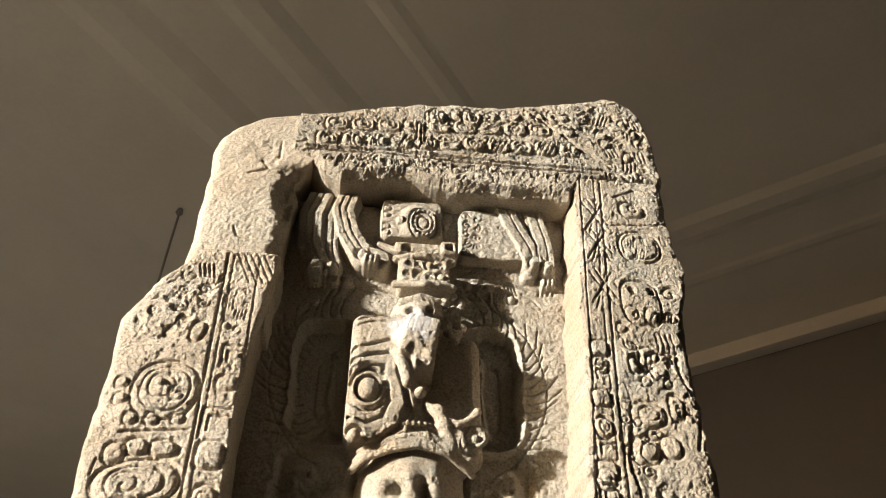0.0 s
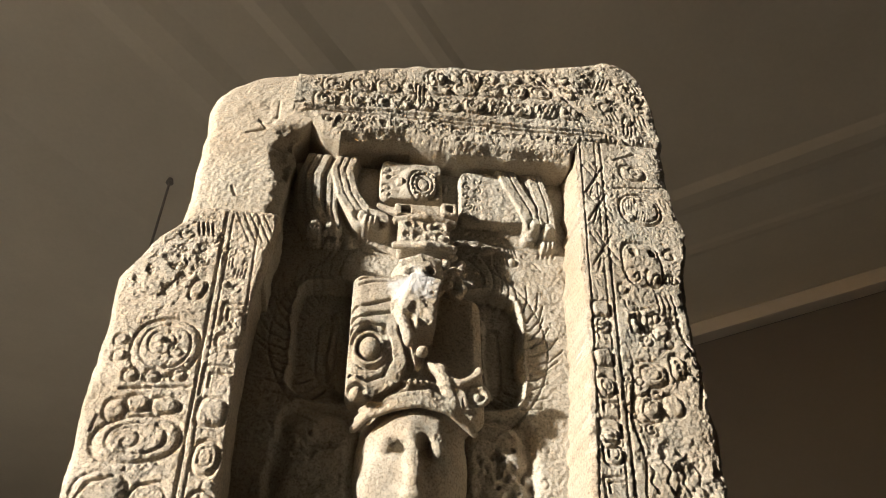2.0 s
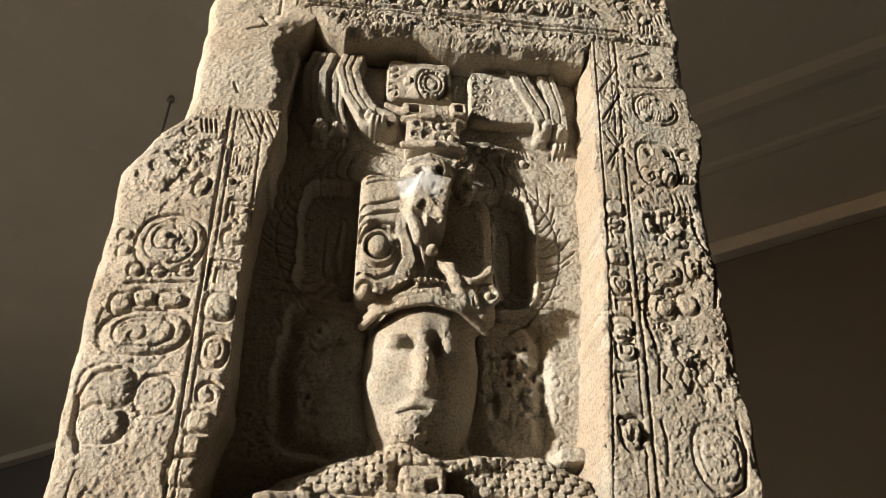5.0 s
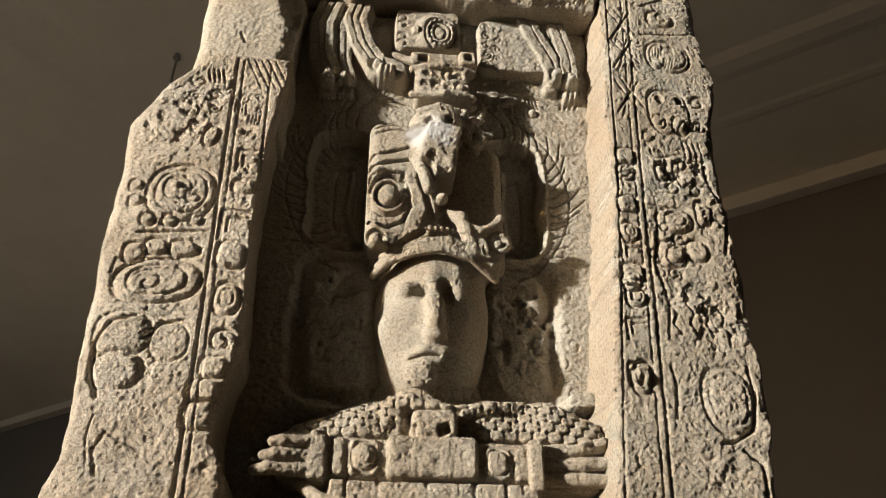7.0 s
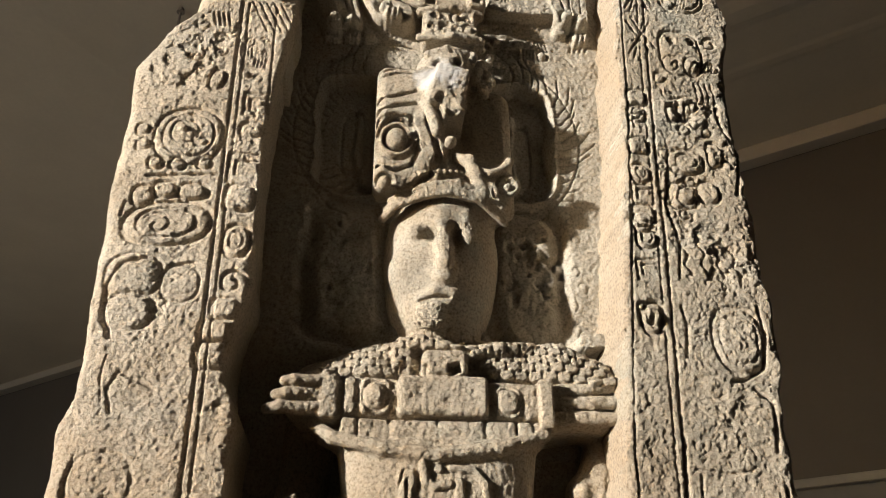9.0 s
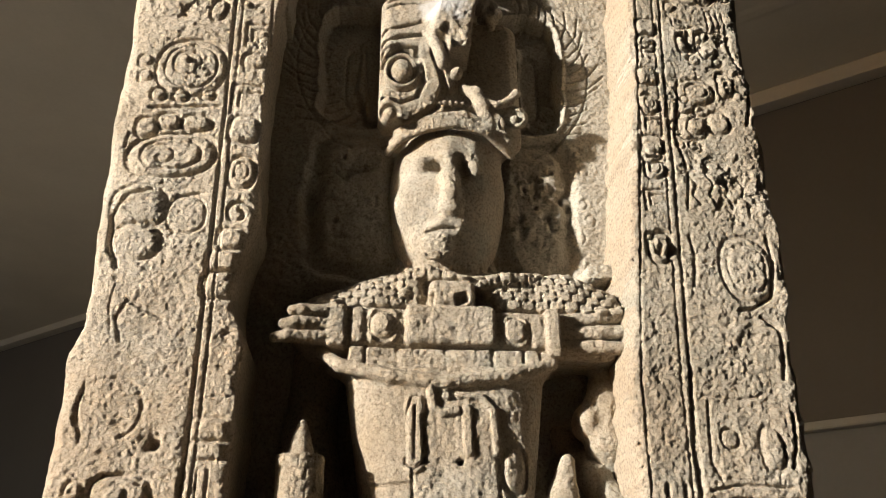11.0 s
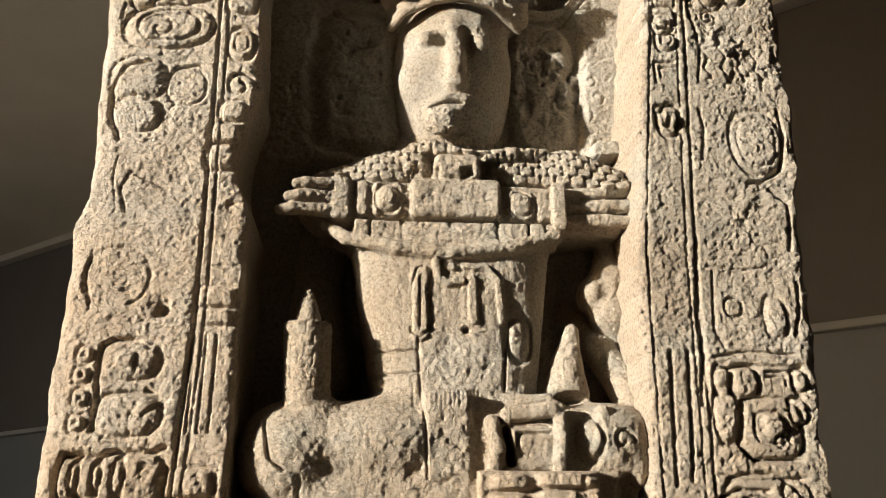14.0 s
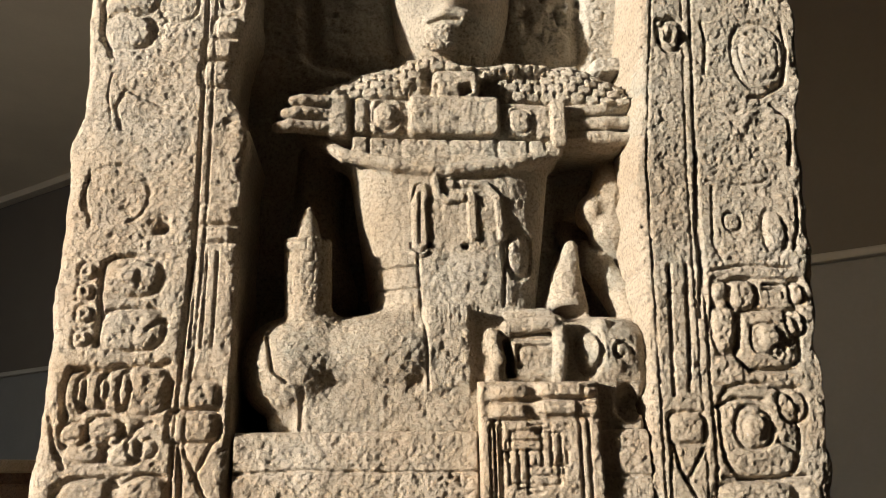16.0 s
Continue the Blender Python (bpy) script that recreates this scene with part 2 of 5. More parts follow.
    def blob(self, x, z, rx, rz, depth=0.010, rot=0, p=2.6, lift=0.004):
        """A cushion that stands clear of a deep cut line round it."""
        self.boss(x, z, rx, rz, lift, rot, p, 0.45)
        return self.ring(x, z, rx, rz, 0.0065, depth, rot, p)

    def disc(self, x, z, rx, rz, inner=0.66, depth=0.010, rot=0, p=2.4):
        """A disc with a rim and a cut ring inside it."""
        self.blob(x, z, rx, rz, depth, rot, p)
        return self.ring(x, z, rx * inner, rz * inner, 0.0045, depth * 0.6, rot, p)

    def bars(self, x, z, w, h, n, depth=0.008, slant=0.0):
        for k in range(n + 1):
            u = x - w / 2 + w * k / n
            self.line([(u - slant / 2, z - h / 2), (u + slant / 2, z + h / 2)], 0.0042, depth)
        return self

    def hook(self, x, z, w, h, depth=0.009, flip=1):
        """A squared meander of three nested cuts."""
        for k in range(2):
            a, b = w * (0.5 - 0.26 * k), h * (0.5 - 0.26 * k)
            self.line([(x - flip * a, z - b), (x - flip * a, z + b), (x + flip * w * 0.5, z + b)], 0.0048, depth)
        return self

    def eaten(self, x, z, r, amount, seed, cell=0.014):
        """A patch eaten by weather."""
        s, dx, dz = self.local(x, z, r * 1.4)
        m = ease(-np.hypot(dx, dz), -r * 1.35, -r * 0.5)
        n = fbm(self.X[s], self.Z[s], cell, 3, seed)
        self.H[s] -= 0.42 * self.bite * m * amount * (ease(n, -0.1, 0.7) - 0.25 * fbm(self.X[s], self.Z[s], 0.03, 2, seed + 3))
        return self

    def filler(self, x0, x1, z0, z1, size, seed, depth=0.007):
        """Small worn scrolls and dots that fill a field."""
        r = random.Random(seed)
        nx, nz = max(1, round((x1 - x0) / size)), max(1, round((z1 - z0) / size))
        for i in range(nx):
            for j in range(nz):
                x = x0 + (i + 0.5 + r.uniform(-0.2, 0.2)) * (x1 - x0) / nx
                z = z0 + (j + 0.5 + r.uniform(-0.2, 0.2)) * (z1 - z0) / nz
                q = r.random()
                if q < 0.35:
                    self.scroll(x, z, size * r.uniform(0.3, 0.45), 0.0045, depth, r.uniform(0.8, 1.4), r.uniform(0, 360), r.choice((-1, 1)))
                elif q < 0.7:
                    self.blob(x, z, size * r.uniform(0.25, 0.42), size * r.uniform(0.25, 0.45), depth, r.uniform(-30, 30))
                elif q < 0.85:
                    self.bars(x, z, size * 0.7, size * 0.8, 3, depth, r.uniform(-0.3, 0.3) * size)
                else:
                    self.hook(x, z, size * 0.7, size * 0.7, depth, r.choice((-1, 1)))
        return self

    def worn(self, amount, seed, pits=0.5):
        X, Z = self.X, self.Z
        self.H += amount * (1.1 * fbm(X, Z, 0.06, 3, seed) + 0.40 * fbm(X, Z, 0.012, 4, seed + 9, 0.7))
        k = ease(fbm(X, Z, 0.09, 3, seed + 20), 0.1, 0.8)
        p = ease(fbm(X, Z, 0.008, 2, seed + 31), 0.35, 0.8)
        self.H -= amount * pits * 1.9 * p * (0.25 + k)
        self.H += amount * 0.55 * fbm(X, Z, 0.0055, 2, seed + 45)
        return self

    def round_off(self, sides, radius, seed, ragged=0.5):
        """Lets the face fall away towards its worn edges ('l', 'r', 't', 'b')."""
        X, Z = self.X, self.Z
        wob = radius * (1 + ragged * fbm(X, Z, 0.07, 4, seed))
        for s in sides:
            d = {"l": X - X[:, :1], "r": X[:, -1:] - X, "t": Z[-1:] - Z, "b": Z - Z[:1]}[s]
            t = np.clip(1 - d / np.maximum(wob, 1e-3), 0, 1)
            self.H -= radius * (1 - np.sqrt(np.maximum(1 - t * t, 0)))
        return self

    def sheet(self, name, material, parent, back, label="", front=0.0, top=None):
        """The mesh: the face, and round it sides that reach back to the given depths (left, right, bottom, top)."""
        Y = front - self.H
        z = self.Z if top is None else top(self.X, self.Z)
        L, R, B, T = back
        X = np.pad(self.X, 2, "edge")
        z = np.pad(z, 2, "edge")
        Y = np.pad(Y, 2, "edge")
        for k, f in ((1, 0.35), (0, 1.0)):
            Y[:, k] = Y[:, k] + f * (L - Y[:, k])
            Y[:, -1 - k] = Y[:, -1 - k] + f * (R - Y[:, -1 - k])
            Y[k, :] = Y[k, :] + f * (B - Y[k, :])
            Y[-1 - k, :] = Y[-1 - k, :] + f * (T - Y[-1 - k, :])
        n, m = X.shape
        idx = np.arange(n * m).reshape(n, m)
        faces = np.stack([idx[:-1, :-1], idx[:-1, 1:], idx[1:, 1:], idx[1:, :-1]], -1).reshape(-1, 4)
        return mesh_object(name, np.stack([X, Y, z], -1).reshape(-1, 3), faces, material, parent, label)

    def sample(self, x, z):
        fx = np.clip((x - self.X[0, 0]) / (self.X[0, 1] - self.X[0, 0]), 0, self.nx - 1.001)
        fz = np.clip((z - self.zs[0]) / (self.zs[1] - self.zs[0]), 0, self.nz - 1.001)
        i, j = fz.astype(int), fx.astype(int)
        a, b = fz - i, fx - j
        H = self.H
        return (H[i, j] * (1 - b) + H[i, j + 1] * b) * (1 - a) + (H[i + 1, j] * (1 - b) + H[i + 1, j + 1] * b) * a


def at(y, x, z):
    return (x, y, z)


class Volume:
    """Solid forms blended into one another, meshed at the end."""

    def __init__(self, lo, hi, step):
        self.lo, self.h = np.array(lo), step
        self.n = [int((b - a) / step) + 1 for a, b in zip(lo, hi)]
        self.ax = [lo[i] + step * np.arange(self.n[i], dtype=np.float32) for i in range(3)]
        self.F = np.full(self.n, 0.06, np.float32)

    def add(self, fn, lo, hi, k=0.008, cut=False):
        pad = 0.05
        s = []
        for i in range(3):
            a = int(np.clip((lo[i] - pad - self.lo[i]) / self.h, 0, self.n[i]))
            b = int(np.clip((hi[i] + pad - self.lo[i]) / self.h + 1, 0, self.n[i]))
            s.append(slice(a, b))
        s = tuple(s)
        x, y, z = self.ax[0][s[0]][:, None, None], self.ax[1][s[1]][None, :, None], self.ax[2][s[2]][None, None, :]
        d = fn(x, y, z)
        f = self.F[s]
        if cut:
            d = -d
            self.F[s] = np.maximum(f, d) + 0.25 * np.maximum(k - np.abs(f - d), 0) ** 2 / k
        else:
            self.F[s] = np.minimum(f, d) - 0.25 * np.maximum(k - np.abs(f - d), 0) ** 2 / k
        return self

    def ball(self, c, r, k=0.008, cut=False):
        c, r = np.array(c, np.float32), np.array(r, np.float32)

        def fn(x, y, z):
            x, y, z = x - c[0], y - c[1], z - c[2]
            k0 = np.sqrt((x / r[0]) ** 2 + (y / r[1]) ** 2 + (z / r[2]) ** 2)
            k1 = np.sqrt((x / r[0] ** 2) ** 2 + (y / r[1] ** 2) ** 2 + (z / r[2] ** 2) ** 2)
            return k0 * (k0 - 1) / np.maximum(k1, 1e-6)
        return self.add(fn, c - r, c + r, k, cut)

    def tube(self, pts, r, k=0.006, cut=False):
        pts = [np.array(p, np.float32) for p in pts]
        rr = np.linspace(r[0], r[1], len(pts)) if isinstance(r, tuple) else [r] * len(pts)
        for a, b, ra, rb in zip(pts, pts[1:], rr, rr[1:]):
            u = b - a

            def fn(x, y, z, a=a, u=u, ra=ra, rb=rb):
                t = np.clip(((x - a[0]) * u[0] + (y - a[1]) * u[1] + (z - a[2]) * u[2]) / (u @ u + 1e-9), 0, 1)
                return np.sqrt((x - a[0] - t * u[0]) ** 2 + (y - a[1] - t * u[1]) ** 2 + (z - a[2] - t * u[2]) ** 2) - (ra + (rb - ra) * t)
            m = max(ra, rb)
            self.add(fn, np.minimum(a, b) - m, np.maximum(a, b) + m, k, cut)
        return self

    def block(self, lo, hi, r=0.012, k=0.008, cut=False, turn=0.0):
        lo, hi = np.array(lo, np.float32), np.array(hi, np.float32)
        c, h = (lo + hi) / 2, (hi - lo) / 2 - r
        ca, sa = math.cos(radians(turn)), math.sin(radians(turn))

        def fn(x, y, z):
            dx, dz = x - c[0], z - c[2]
            qx, qy, qz = np.abs(dx * ca + dz * sa) - h[0], np.abs(y - c[1]) - h[1], np.abs(dz * ca - dx * sa) - h[2]
            out = np.sqrt(np.maximum(qx, 0) ** 2 + np.maximum(qy, 0) ** 2 + np.maximum(qz, 0) ** 2)
            return out + np.minimum(np.maximum(np.maximum(qx, qy), qz), 0) - r
        return self.add(fn, lo, hi, k, cut)

    def trunk(self, c0, r0, c1, r1, k=0.008, p=2.0):
        """An upright oval shaft from (x, y, z) to (x, y, z), each with (rx, ry)."""
        def fn(x, y, z):
            t = np.clip((z - c0[2]) / (c1[2] - c0[2]), 0, 1)
            cx, cy = c0[0] + t * (c1[0] - c0[0]), c0[1] + t * (c1[1] - c0[1])
            rx, ry = r0[0] + t * (r1[0] - r0[0]), r0[1] + t * (r1[1] - r0[1])
            d = ((np.abs((x - cx) / rx) ** p + np.abs((y - cy) / ry) ** p) ** (1 / p) - 1) * np.minimum(rx, ry)
            return np.maximum(d, np.maximum(min(c0[2], c1[2]) - z, z - max(c0[2], c1[2])))
        m = max(r0[0], r1[0]), max(r0[1], r1[1])
        lo = (min(c0[0], c1[0]) - m[0], min(c0[1], c1[1]) - m[1], min(c0[2], c1[2]))
        hi = (max(c0[0], c1[0]) + m[0], max(c0[1], c1[1]) + m[1], max(c0[2], c1[2]))
        return self.add(fn, lo, hi, k)

    def mesh(self):
        F, h = self.F, self.h
        n = np.array(self.n) - 1
        inside = F < 0
        tot = np.zeros(n, np.int8)
        corners = [(i, j, k) for i in (0, 1) for j in (0, 1) for k in (0, 1)]
        for i, j, k in corners:
            tot += inside[i:i + n[0], j:j + n[1], k:k + n[2]]
        act = np.argwhere((tot > 0) & (tot < 8))
        ids = np.full(n, -1, np.int32)
        ids[act[:, 0], act[:, 1], act[:, 2]] = np.arange(len(act))
        val = {c: F[act[:, 0] + c[0], act[:, 1] + c[1], act[:, 2] + c[2]] for c in corners}
        acc, cnt = np.zeros((len(act), 3)), np.zeros(len(act))
        for a in corners:
            for ax in range(3):
                if a[ax] == 0:
                    b = tuple(1 if q == ax else a[q] for q in range(3))
                    fa, fb = val[a], val[b]
                    m = (fa < 0) != (fb < 0)
                    t = np.where(m, fa / np.where(m, fa - fb, 1), 0)
                    p = np.repeat(np.array(a, float)[None], len(act), 0)
                    p[:, ax] += t
                    acc += p * m[:, None]
                    cnt += m
        verts = (act + acc / cnt[:, None]) * h + self.lo
        faces = []
        for ax in range(3):
            o = [q for q in range(3) if q != ax]
            lo_s, hi_s = [slice(1, n[0]), slice(1, n[1]), slice(1, n[2])], [slice(1, n[0]), slice(1, n[1]), slice(1, n[2])]
            lo_s[ax], hi_s[ax] = slice(0, n[ax]), slice(1, n[ax] + 1)
            s0, s1 = inside[tuple(lo_s)], inside[tuple(hi_s)]
            e = np.argwhere(s0 != s1)
            base = np.array([1, 1, 1])
            base[ax] = 0
            c = e + base
            flip = s0[e[:, 0], e[:, 1], e[:, 2]]
            quad = []
            for d0, d1 in ((0, 0), (1, 0), (1, 1), (0, 1)):
                q = c.copy()
                q[:, o[0]] -= d0
                q[:, o[1]] -= d1
                quad.append(ids[q[:, 0], q[:, 1], q[:, 2]])
            quad = np.stack(quad, -1)
            if ax == 1:
                flip = ~flip
            quad[~flip] = quad[~flip][:, ::-1]
            faces.append(quad)
        return verts, np.concatenate(faces)


# ---- the hall ----
def room_box(name, b0, b1, a0, a1, z0, z1, material, parent=None, bevel=0.0):
    return part(name, box_bm(b0, b1, a0, a1, z0, z1, bevel, 2, ROOM), material, parent)


tagged(room_box("floor", LEFT - 0.3, RIGHT + 0.3, FRONT - 0.4, BACK + 0.3, -0.2, 0, FLOOR_STONE), "worn brown stone floor of the museum hall", "floor", kind="structure")
tagged(room_box("ceiling", LEFT - 0.3, RIGHT + 0.3, FRONT - 0.4, BACK + 0.3, CEIL, CEIL + 0.2, CEILING_PAINT), "cream painted plaster ceiling with shallow bands", "ceiling", kind="structure")
LEDGE = 2.59
north = tagged(room_box("wall_north", LEFT - 0.3, RIGHT + 0.3, BACK, BACK + 0.3, LEDGE, CEIL, WALL_PAINT), "brown painted plaster wall above a ledge", "wall", kind="structure")
tagged(room_box("wall_north_lower", LEFT - 0.3, RIGHT + 0.3, BACK - 0.03, BACK + 0.3, 0, LEDGE - 0.05, DADO_PAINT), "grey painted lower wall panel", "wall", kind="structure")
tagged(room_box("wall_west", LEFT - 0.3, LEFT, FRONT, BACK, 0, CEIL, WALL_PAINT), "brown painted plaster side wall", "wall", kind="structure")
tagged(room_box("wall_east", RIGHT, RIGHT + 0.3, FRONT, BACK, 0, CEIL, WALL_PAINT), "brown painted plaster side wall", "wall", kind="structure")
# window wall: piers, parapet and head round two tall windows
# Both openings are unseen; the first is added for sun bounce off the floor.
WINDOWS = [(-8.9, -7.3), (-4.20, -2.50)]
SILL, HEAD = 0.9, 4.78
south = tagged(new("wall_south"), "thick plaster window wall with tall openings", "wall", kind="structure")
edges = [LEFT - 0.3] + [v for w in WINDOWS for v in w] + [RIGHT + 0.3]
for k in range(0, len(edges), 2):
    room_box("pier", edges[k], edges[k + 1], FRONT - 0.4, FRONT, 0, CEIL, WALL_PAINT, south)
for a, b in WINDOWS:
    room_box("parapet", a, b, FRONT - 0.4, FRONT, 0, SILL, WALL_PAINT, south)
    room_box("window_head", a, b, FRONT - 0.4, FRONT, HEAD, CEIL, WALL_PAINT, south)
    # Added area lamp in each opening, standing in for sky light.
    lamp = bpy.data.lights.new("window_light", "AREA")
    lamp.shape, lamp.size, lamp.size_y = "RECTANGLE", b - a - 0.1, HEAD - SILL - 0.1
    lamp.energy, lamp.color = 16.0, (1.0, 0.95, 0.88)
    lo = new("window_light", lamp)
    eye = ROOM @ Vector(((a + b) / 2, FRONT - 0.38, (SILL + HEAD) / 2))
    lo.matrix_world = look(eye, eye + AX)
# far wall: ledge and cornice; ceiling bands along and across
def trim(name, b0, b1, a0, a1, z0, z1, label, material=TRIM_PAINT, bevel=0.012):
    return tagged(room_box(name, b0, b1, a0, a1, z0, z1, material, None, bevel), label, "moulding", kind="structure")


trim("trim_ledge", LEFT, RIGHT, BACK - 0.09, BACK, LEDGE - 0.05, LEDGE, "grey painted ledge along the far wall", LEDGE_PAINT)
trim("trim_cornice", LEFT, RIGHT, BACK - 0.12, BACK, CEIL - 0.11, CEIL, "pale painted cornice along the far wall")
UP = CEIL - 1.65


def rib(name, b0, b1, a0, a1, drop, label, along):
    """A shallow band under the ceiling whose two long sides slope gently."""
    bm = box_bm(b0, b1, a0, a1, CEIL - drop, CEIL)
    for v in bm.verts:
        if v.co.z < CEIL - drop / 2:
            if along:
                v.co.x += 0.3 * (b1 - b0) * (1 if v.co.x < (b0 + b1) / 2 else -1)
            else:
                v.co.y += 0.3 * (a1 - a0) * (1 if v.co.y < (a0 + a1) / 2 else -1)
    bmesh.ops.transform(bm, matrix=ROOM, verts=bm.verts)
    return tagged(part(name, bm, CEILING_PAINT), label, "moulding", kind="structure")


for a, w, h in ((0.82, 0.06, 0.006), (0.725, 0.12, 0.014)):
    rib("trim_band", LEFT, RIGHT, a * BACK - w, a * BACK + w, h, "shallow plaster band across the ceiling", False)
for b, w, h in ((-0.725, 0.34, 0.022), (-0.545, 0.24, 0.020), (-0.381, 0.14, 0.010)):
    rib("trim_rib", b * UP - w / 2, b * UP + w / 2, FRONT, 0.70 * BACK, h, "shallow plaster rib along the ceiling", True)
bm = box_bm(LEFT, -1.05 * UP, FRONT, BACK, CEIL - 0.03, CEIL)
for v in bm.verts:
    if v.co.z < CEIL - 0.02 and v.co.x > -2 * UP:
        v.co.x -= 0.30
bmesh.ops.transform(bm, matrix=ROOM, verts=bm.verts)
tagged(part("trim_soffit", bm, CEILING_PAINT), "lowered plaster strip of the ceiling", "moulding", kind="structure")
# cable that hangs from the ceiling
way = Vector((math.sin(radians(-17.7)), math.cos(radians(-17.7)), 0)) * (UP * 1.126)
top = Vector((START[0], START[1], CEIL)) + way
bm = bmesh.new()
bmesh.ops.create_cone(bm, segments=8, radius1=0.007, radius2=0.007, depth=2.6, cap_ends=True, matrix=Matrix.Translation(top - Vector((0, 0, 1.3))))
bmesh.ops.create_cone(bm, segments=16, radius1=0.022, radius2=0.014, depth=0.03, cap_ends=True, matrix=Matrix.Translation(top - Vector((0, 0, 0.015))))
tagged(part("hanging_cable", bm, PLINTH_PAINT), "thin dark cable hanging from a ceiling rose", "cable")

# ---- the carved stone ----
stela = tagged(new("stela"), "tall weathered limestone stela with a carved niche", "stela")
BASE = 0.42
part("plinth_slab", box_bm(-0.75, 0.75, -0.18, 0.75, 0.0, BASE, 0.02), PLINTH_PAINT, tagged(new("plinth"), "dark painted plinth under the stone stela", "plinth"))
part("core", box_bm(-0.47, 0.46, 0.25, 0.46, BASE, 3.05, 0.03), LIME, stela)


def edge(pts, amp, seed):
    """An uneven edge: x for each height, from a few (z, x)."""
    zs, xs = zip(*pts)
    return lambda z: np.interp(z, zs, xs) + amp * fbm(z * 1.0, z * 0 + seed, 0.09, 5, seed)


STEP = 0.0019
L_OUT = edge([(1.36, -0.576), (1.58, -0.571), (1.735, -0.567), (1.90, -0.573), (1.94, -0.557), (2.03, -0.562), (2.17, -0.573), (2.37, -0.580), (2.50, -0.582), (2.59, -0.590), (2.70, -0.520), (2.77, -0.466)], 0.004, 3)
L_IN = edge([(1.36, -0.312), (1.70, -0.322), (1.92, -0.318), (1.97, -0.344), (2.06, -0.338), (2.12, -0.322), (2.47, -0.328), (2.77, -0.300)], 0.004, 5)
L_BAND = [(-0.391, 1.36), (-0.390, 1.49), (-0.381, 1.75), (-0.388, 2.14), (-0.396, 2.42), (-0.405, 2.76)]
R_EDGE = edge([(1.36, 0.266), (1.87, 0.280), (2.47, 0.345), (3.10, 0.388)], 0.0025, 7)
R_OUT = edge([(1.36, 0.527), (1.80, 0.548), (2.13, 0.572), (2.50, 0.580), (2.63, 0.587), (2.82, 0.617), (3.10, 0.612)], 0.007, 8)
R_BAND = [(0.352, 1.36), (0.371, 1.88), (0.396, 2.25), (0.412, 2.545), (0.453, 3.12)]

# ---- left jamb ----
rel = Relief(L_OUT, L_IN, 1.36, 2.775, STEP)
rel.keen, rel.bite = 0.46, 0.6
rel.line(L_BAND, 0.0055, 0.014)
rel.line([(x + 0.014, z) for x, z in L_BAND], 0.0045, 0.006)
rel.line([(x + 0.068, z) for x, z in L_BAND[1:]], 0.0045, 0.006)
# great disc and its satellites
rel.disc(-0.461, 2.426, 0.060, 0.060, 0.74, 0.012).ring(-0.468, 2.432, 0.024, 0.024, 0.004, 0.007).boss(-0.472, 2.438, 0.009, 0.009, 0.006).scroll(-0.436, 2.416, 0.020, 0.0045, 0.008, 1.1, 90)
for a, b in ((-0.542, 2.438), (-0.537, 2.405), (-0.508, 2.363), (-0.471, 2.364), (-0.426, 2.370)):
    rel.blob(a, b, 0.013, 0.012, 0.010)
# blob row and the wide oval
rel.blob(-0.518, 2.296, 0.019, 0.020, 0.012).blob(-0.483, 2.309, 0.020, 0.017, 0.011).blob(-0.437, 2.308, 0.026, 0.017, 0.011).line([(-0.519, 2.336), (-0.401, 2.348)], 0.006, 0.010)
rel.disc(-0.470, 2.242, 0.072, 0.042, 0.66, 0.012, 8).scroll(-0.484, 2.237, 0.026, 0.005, 0.008, 1.0, 150, -1).line([(-0.549, 2.255), (-0.545, 2.283), (-0.510, 2.269)], 0.005, 0.010)
# worn arcs below
rel.line([(-0.492, 2.174), (-0.529, 2.161), (-0.545, 2.125), (-0.542, 2.082), (-0.525, 2.036)], 0.008, 0.015).line([(-0.471, 2.134), (-0.450, 2.164), (-0.415, 2.170)], 0.006, 0.010).blob(-0.507, 2.142, 0.045, 0.040, 0.007).blob(-0.503, 2.079, 0.040, 0.032, 0.008).ring(-0.431, 2.131, 0.030, 0.034, 0.005, 0.007)
rel.eaten(-0.456, 2.091, 0.03, 0.014, 301)
rel.line([(-0.520, 2.005), (-0.524, 1.974), (-0.514, 1.924)], 0.003, 0.006)
# middle field, almost flat
rel.line([(-0.441, 1.953), (-0.497, 1.979), (-0.510, 1.951), (-0.499, 1.915)], 0.006, 0.008).ring(-0.497, 1.813, 0.046, 0.044, 0.006, 0.006).eaten(-0.430, 1.768, 0.02, 0.014, 305, 0.02).eaten(-0.491, 1.792, 0.03, 0.007, 306).boss(-0.428, 1.764, 0.011, 0.010, -0.016)
rel.line([(-0.536, 1.852), (-0.541, 1.817), (-0.529, 1.766)], 0.005, 0.007)
# column of dots
for a, b in ((-0.524, 1.699), (-0.524, 1.670), (-0.522, 1.639), (-0.523, 1.605)):
    rel.blob(a, b, 0.0125, 0.0125, 0.007).boss(a, b, 0.005, 0.005, -0.003)
rel.line([(-0.488, 1.721), (-0.503, 1.709), (-0.504, 1.668), (-0.499, 1.636), (-0.503, 1.597)], 0.007, 0.015).blob(-0.463, 1.693, 0.042, 0.030, 0.008).boss(-0.468, 1.693, 0.016, 0.014, 0.005).blob(-0.458, 1.617, 0.046, 0.030, 0.010).line([(-0.488, 1.721), (-0.457, 1.719), (-0.437, 1.709)], 0.005, 0.009)
rel.line([(-0.436, 1.652), (-0.408, 1.637), (-0.436, 1.617)], 0.006, 0.009)
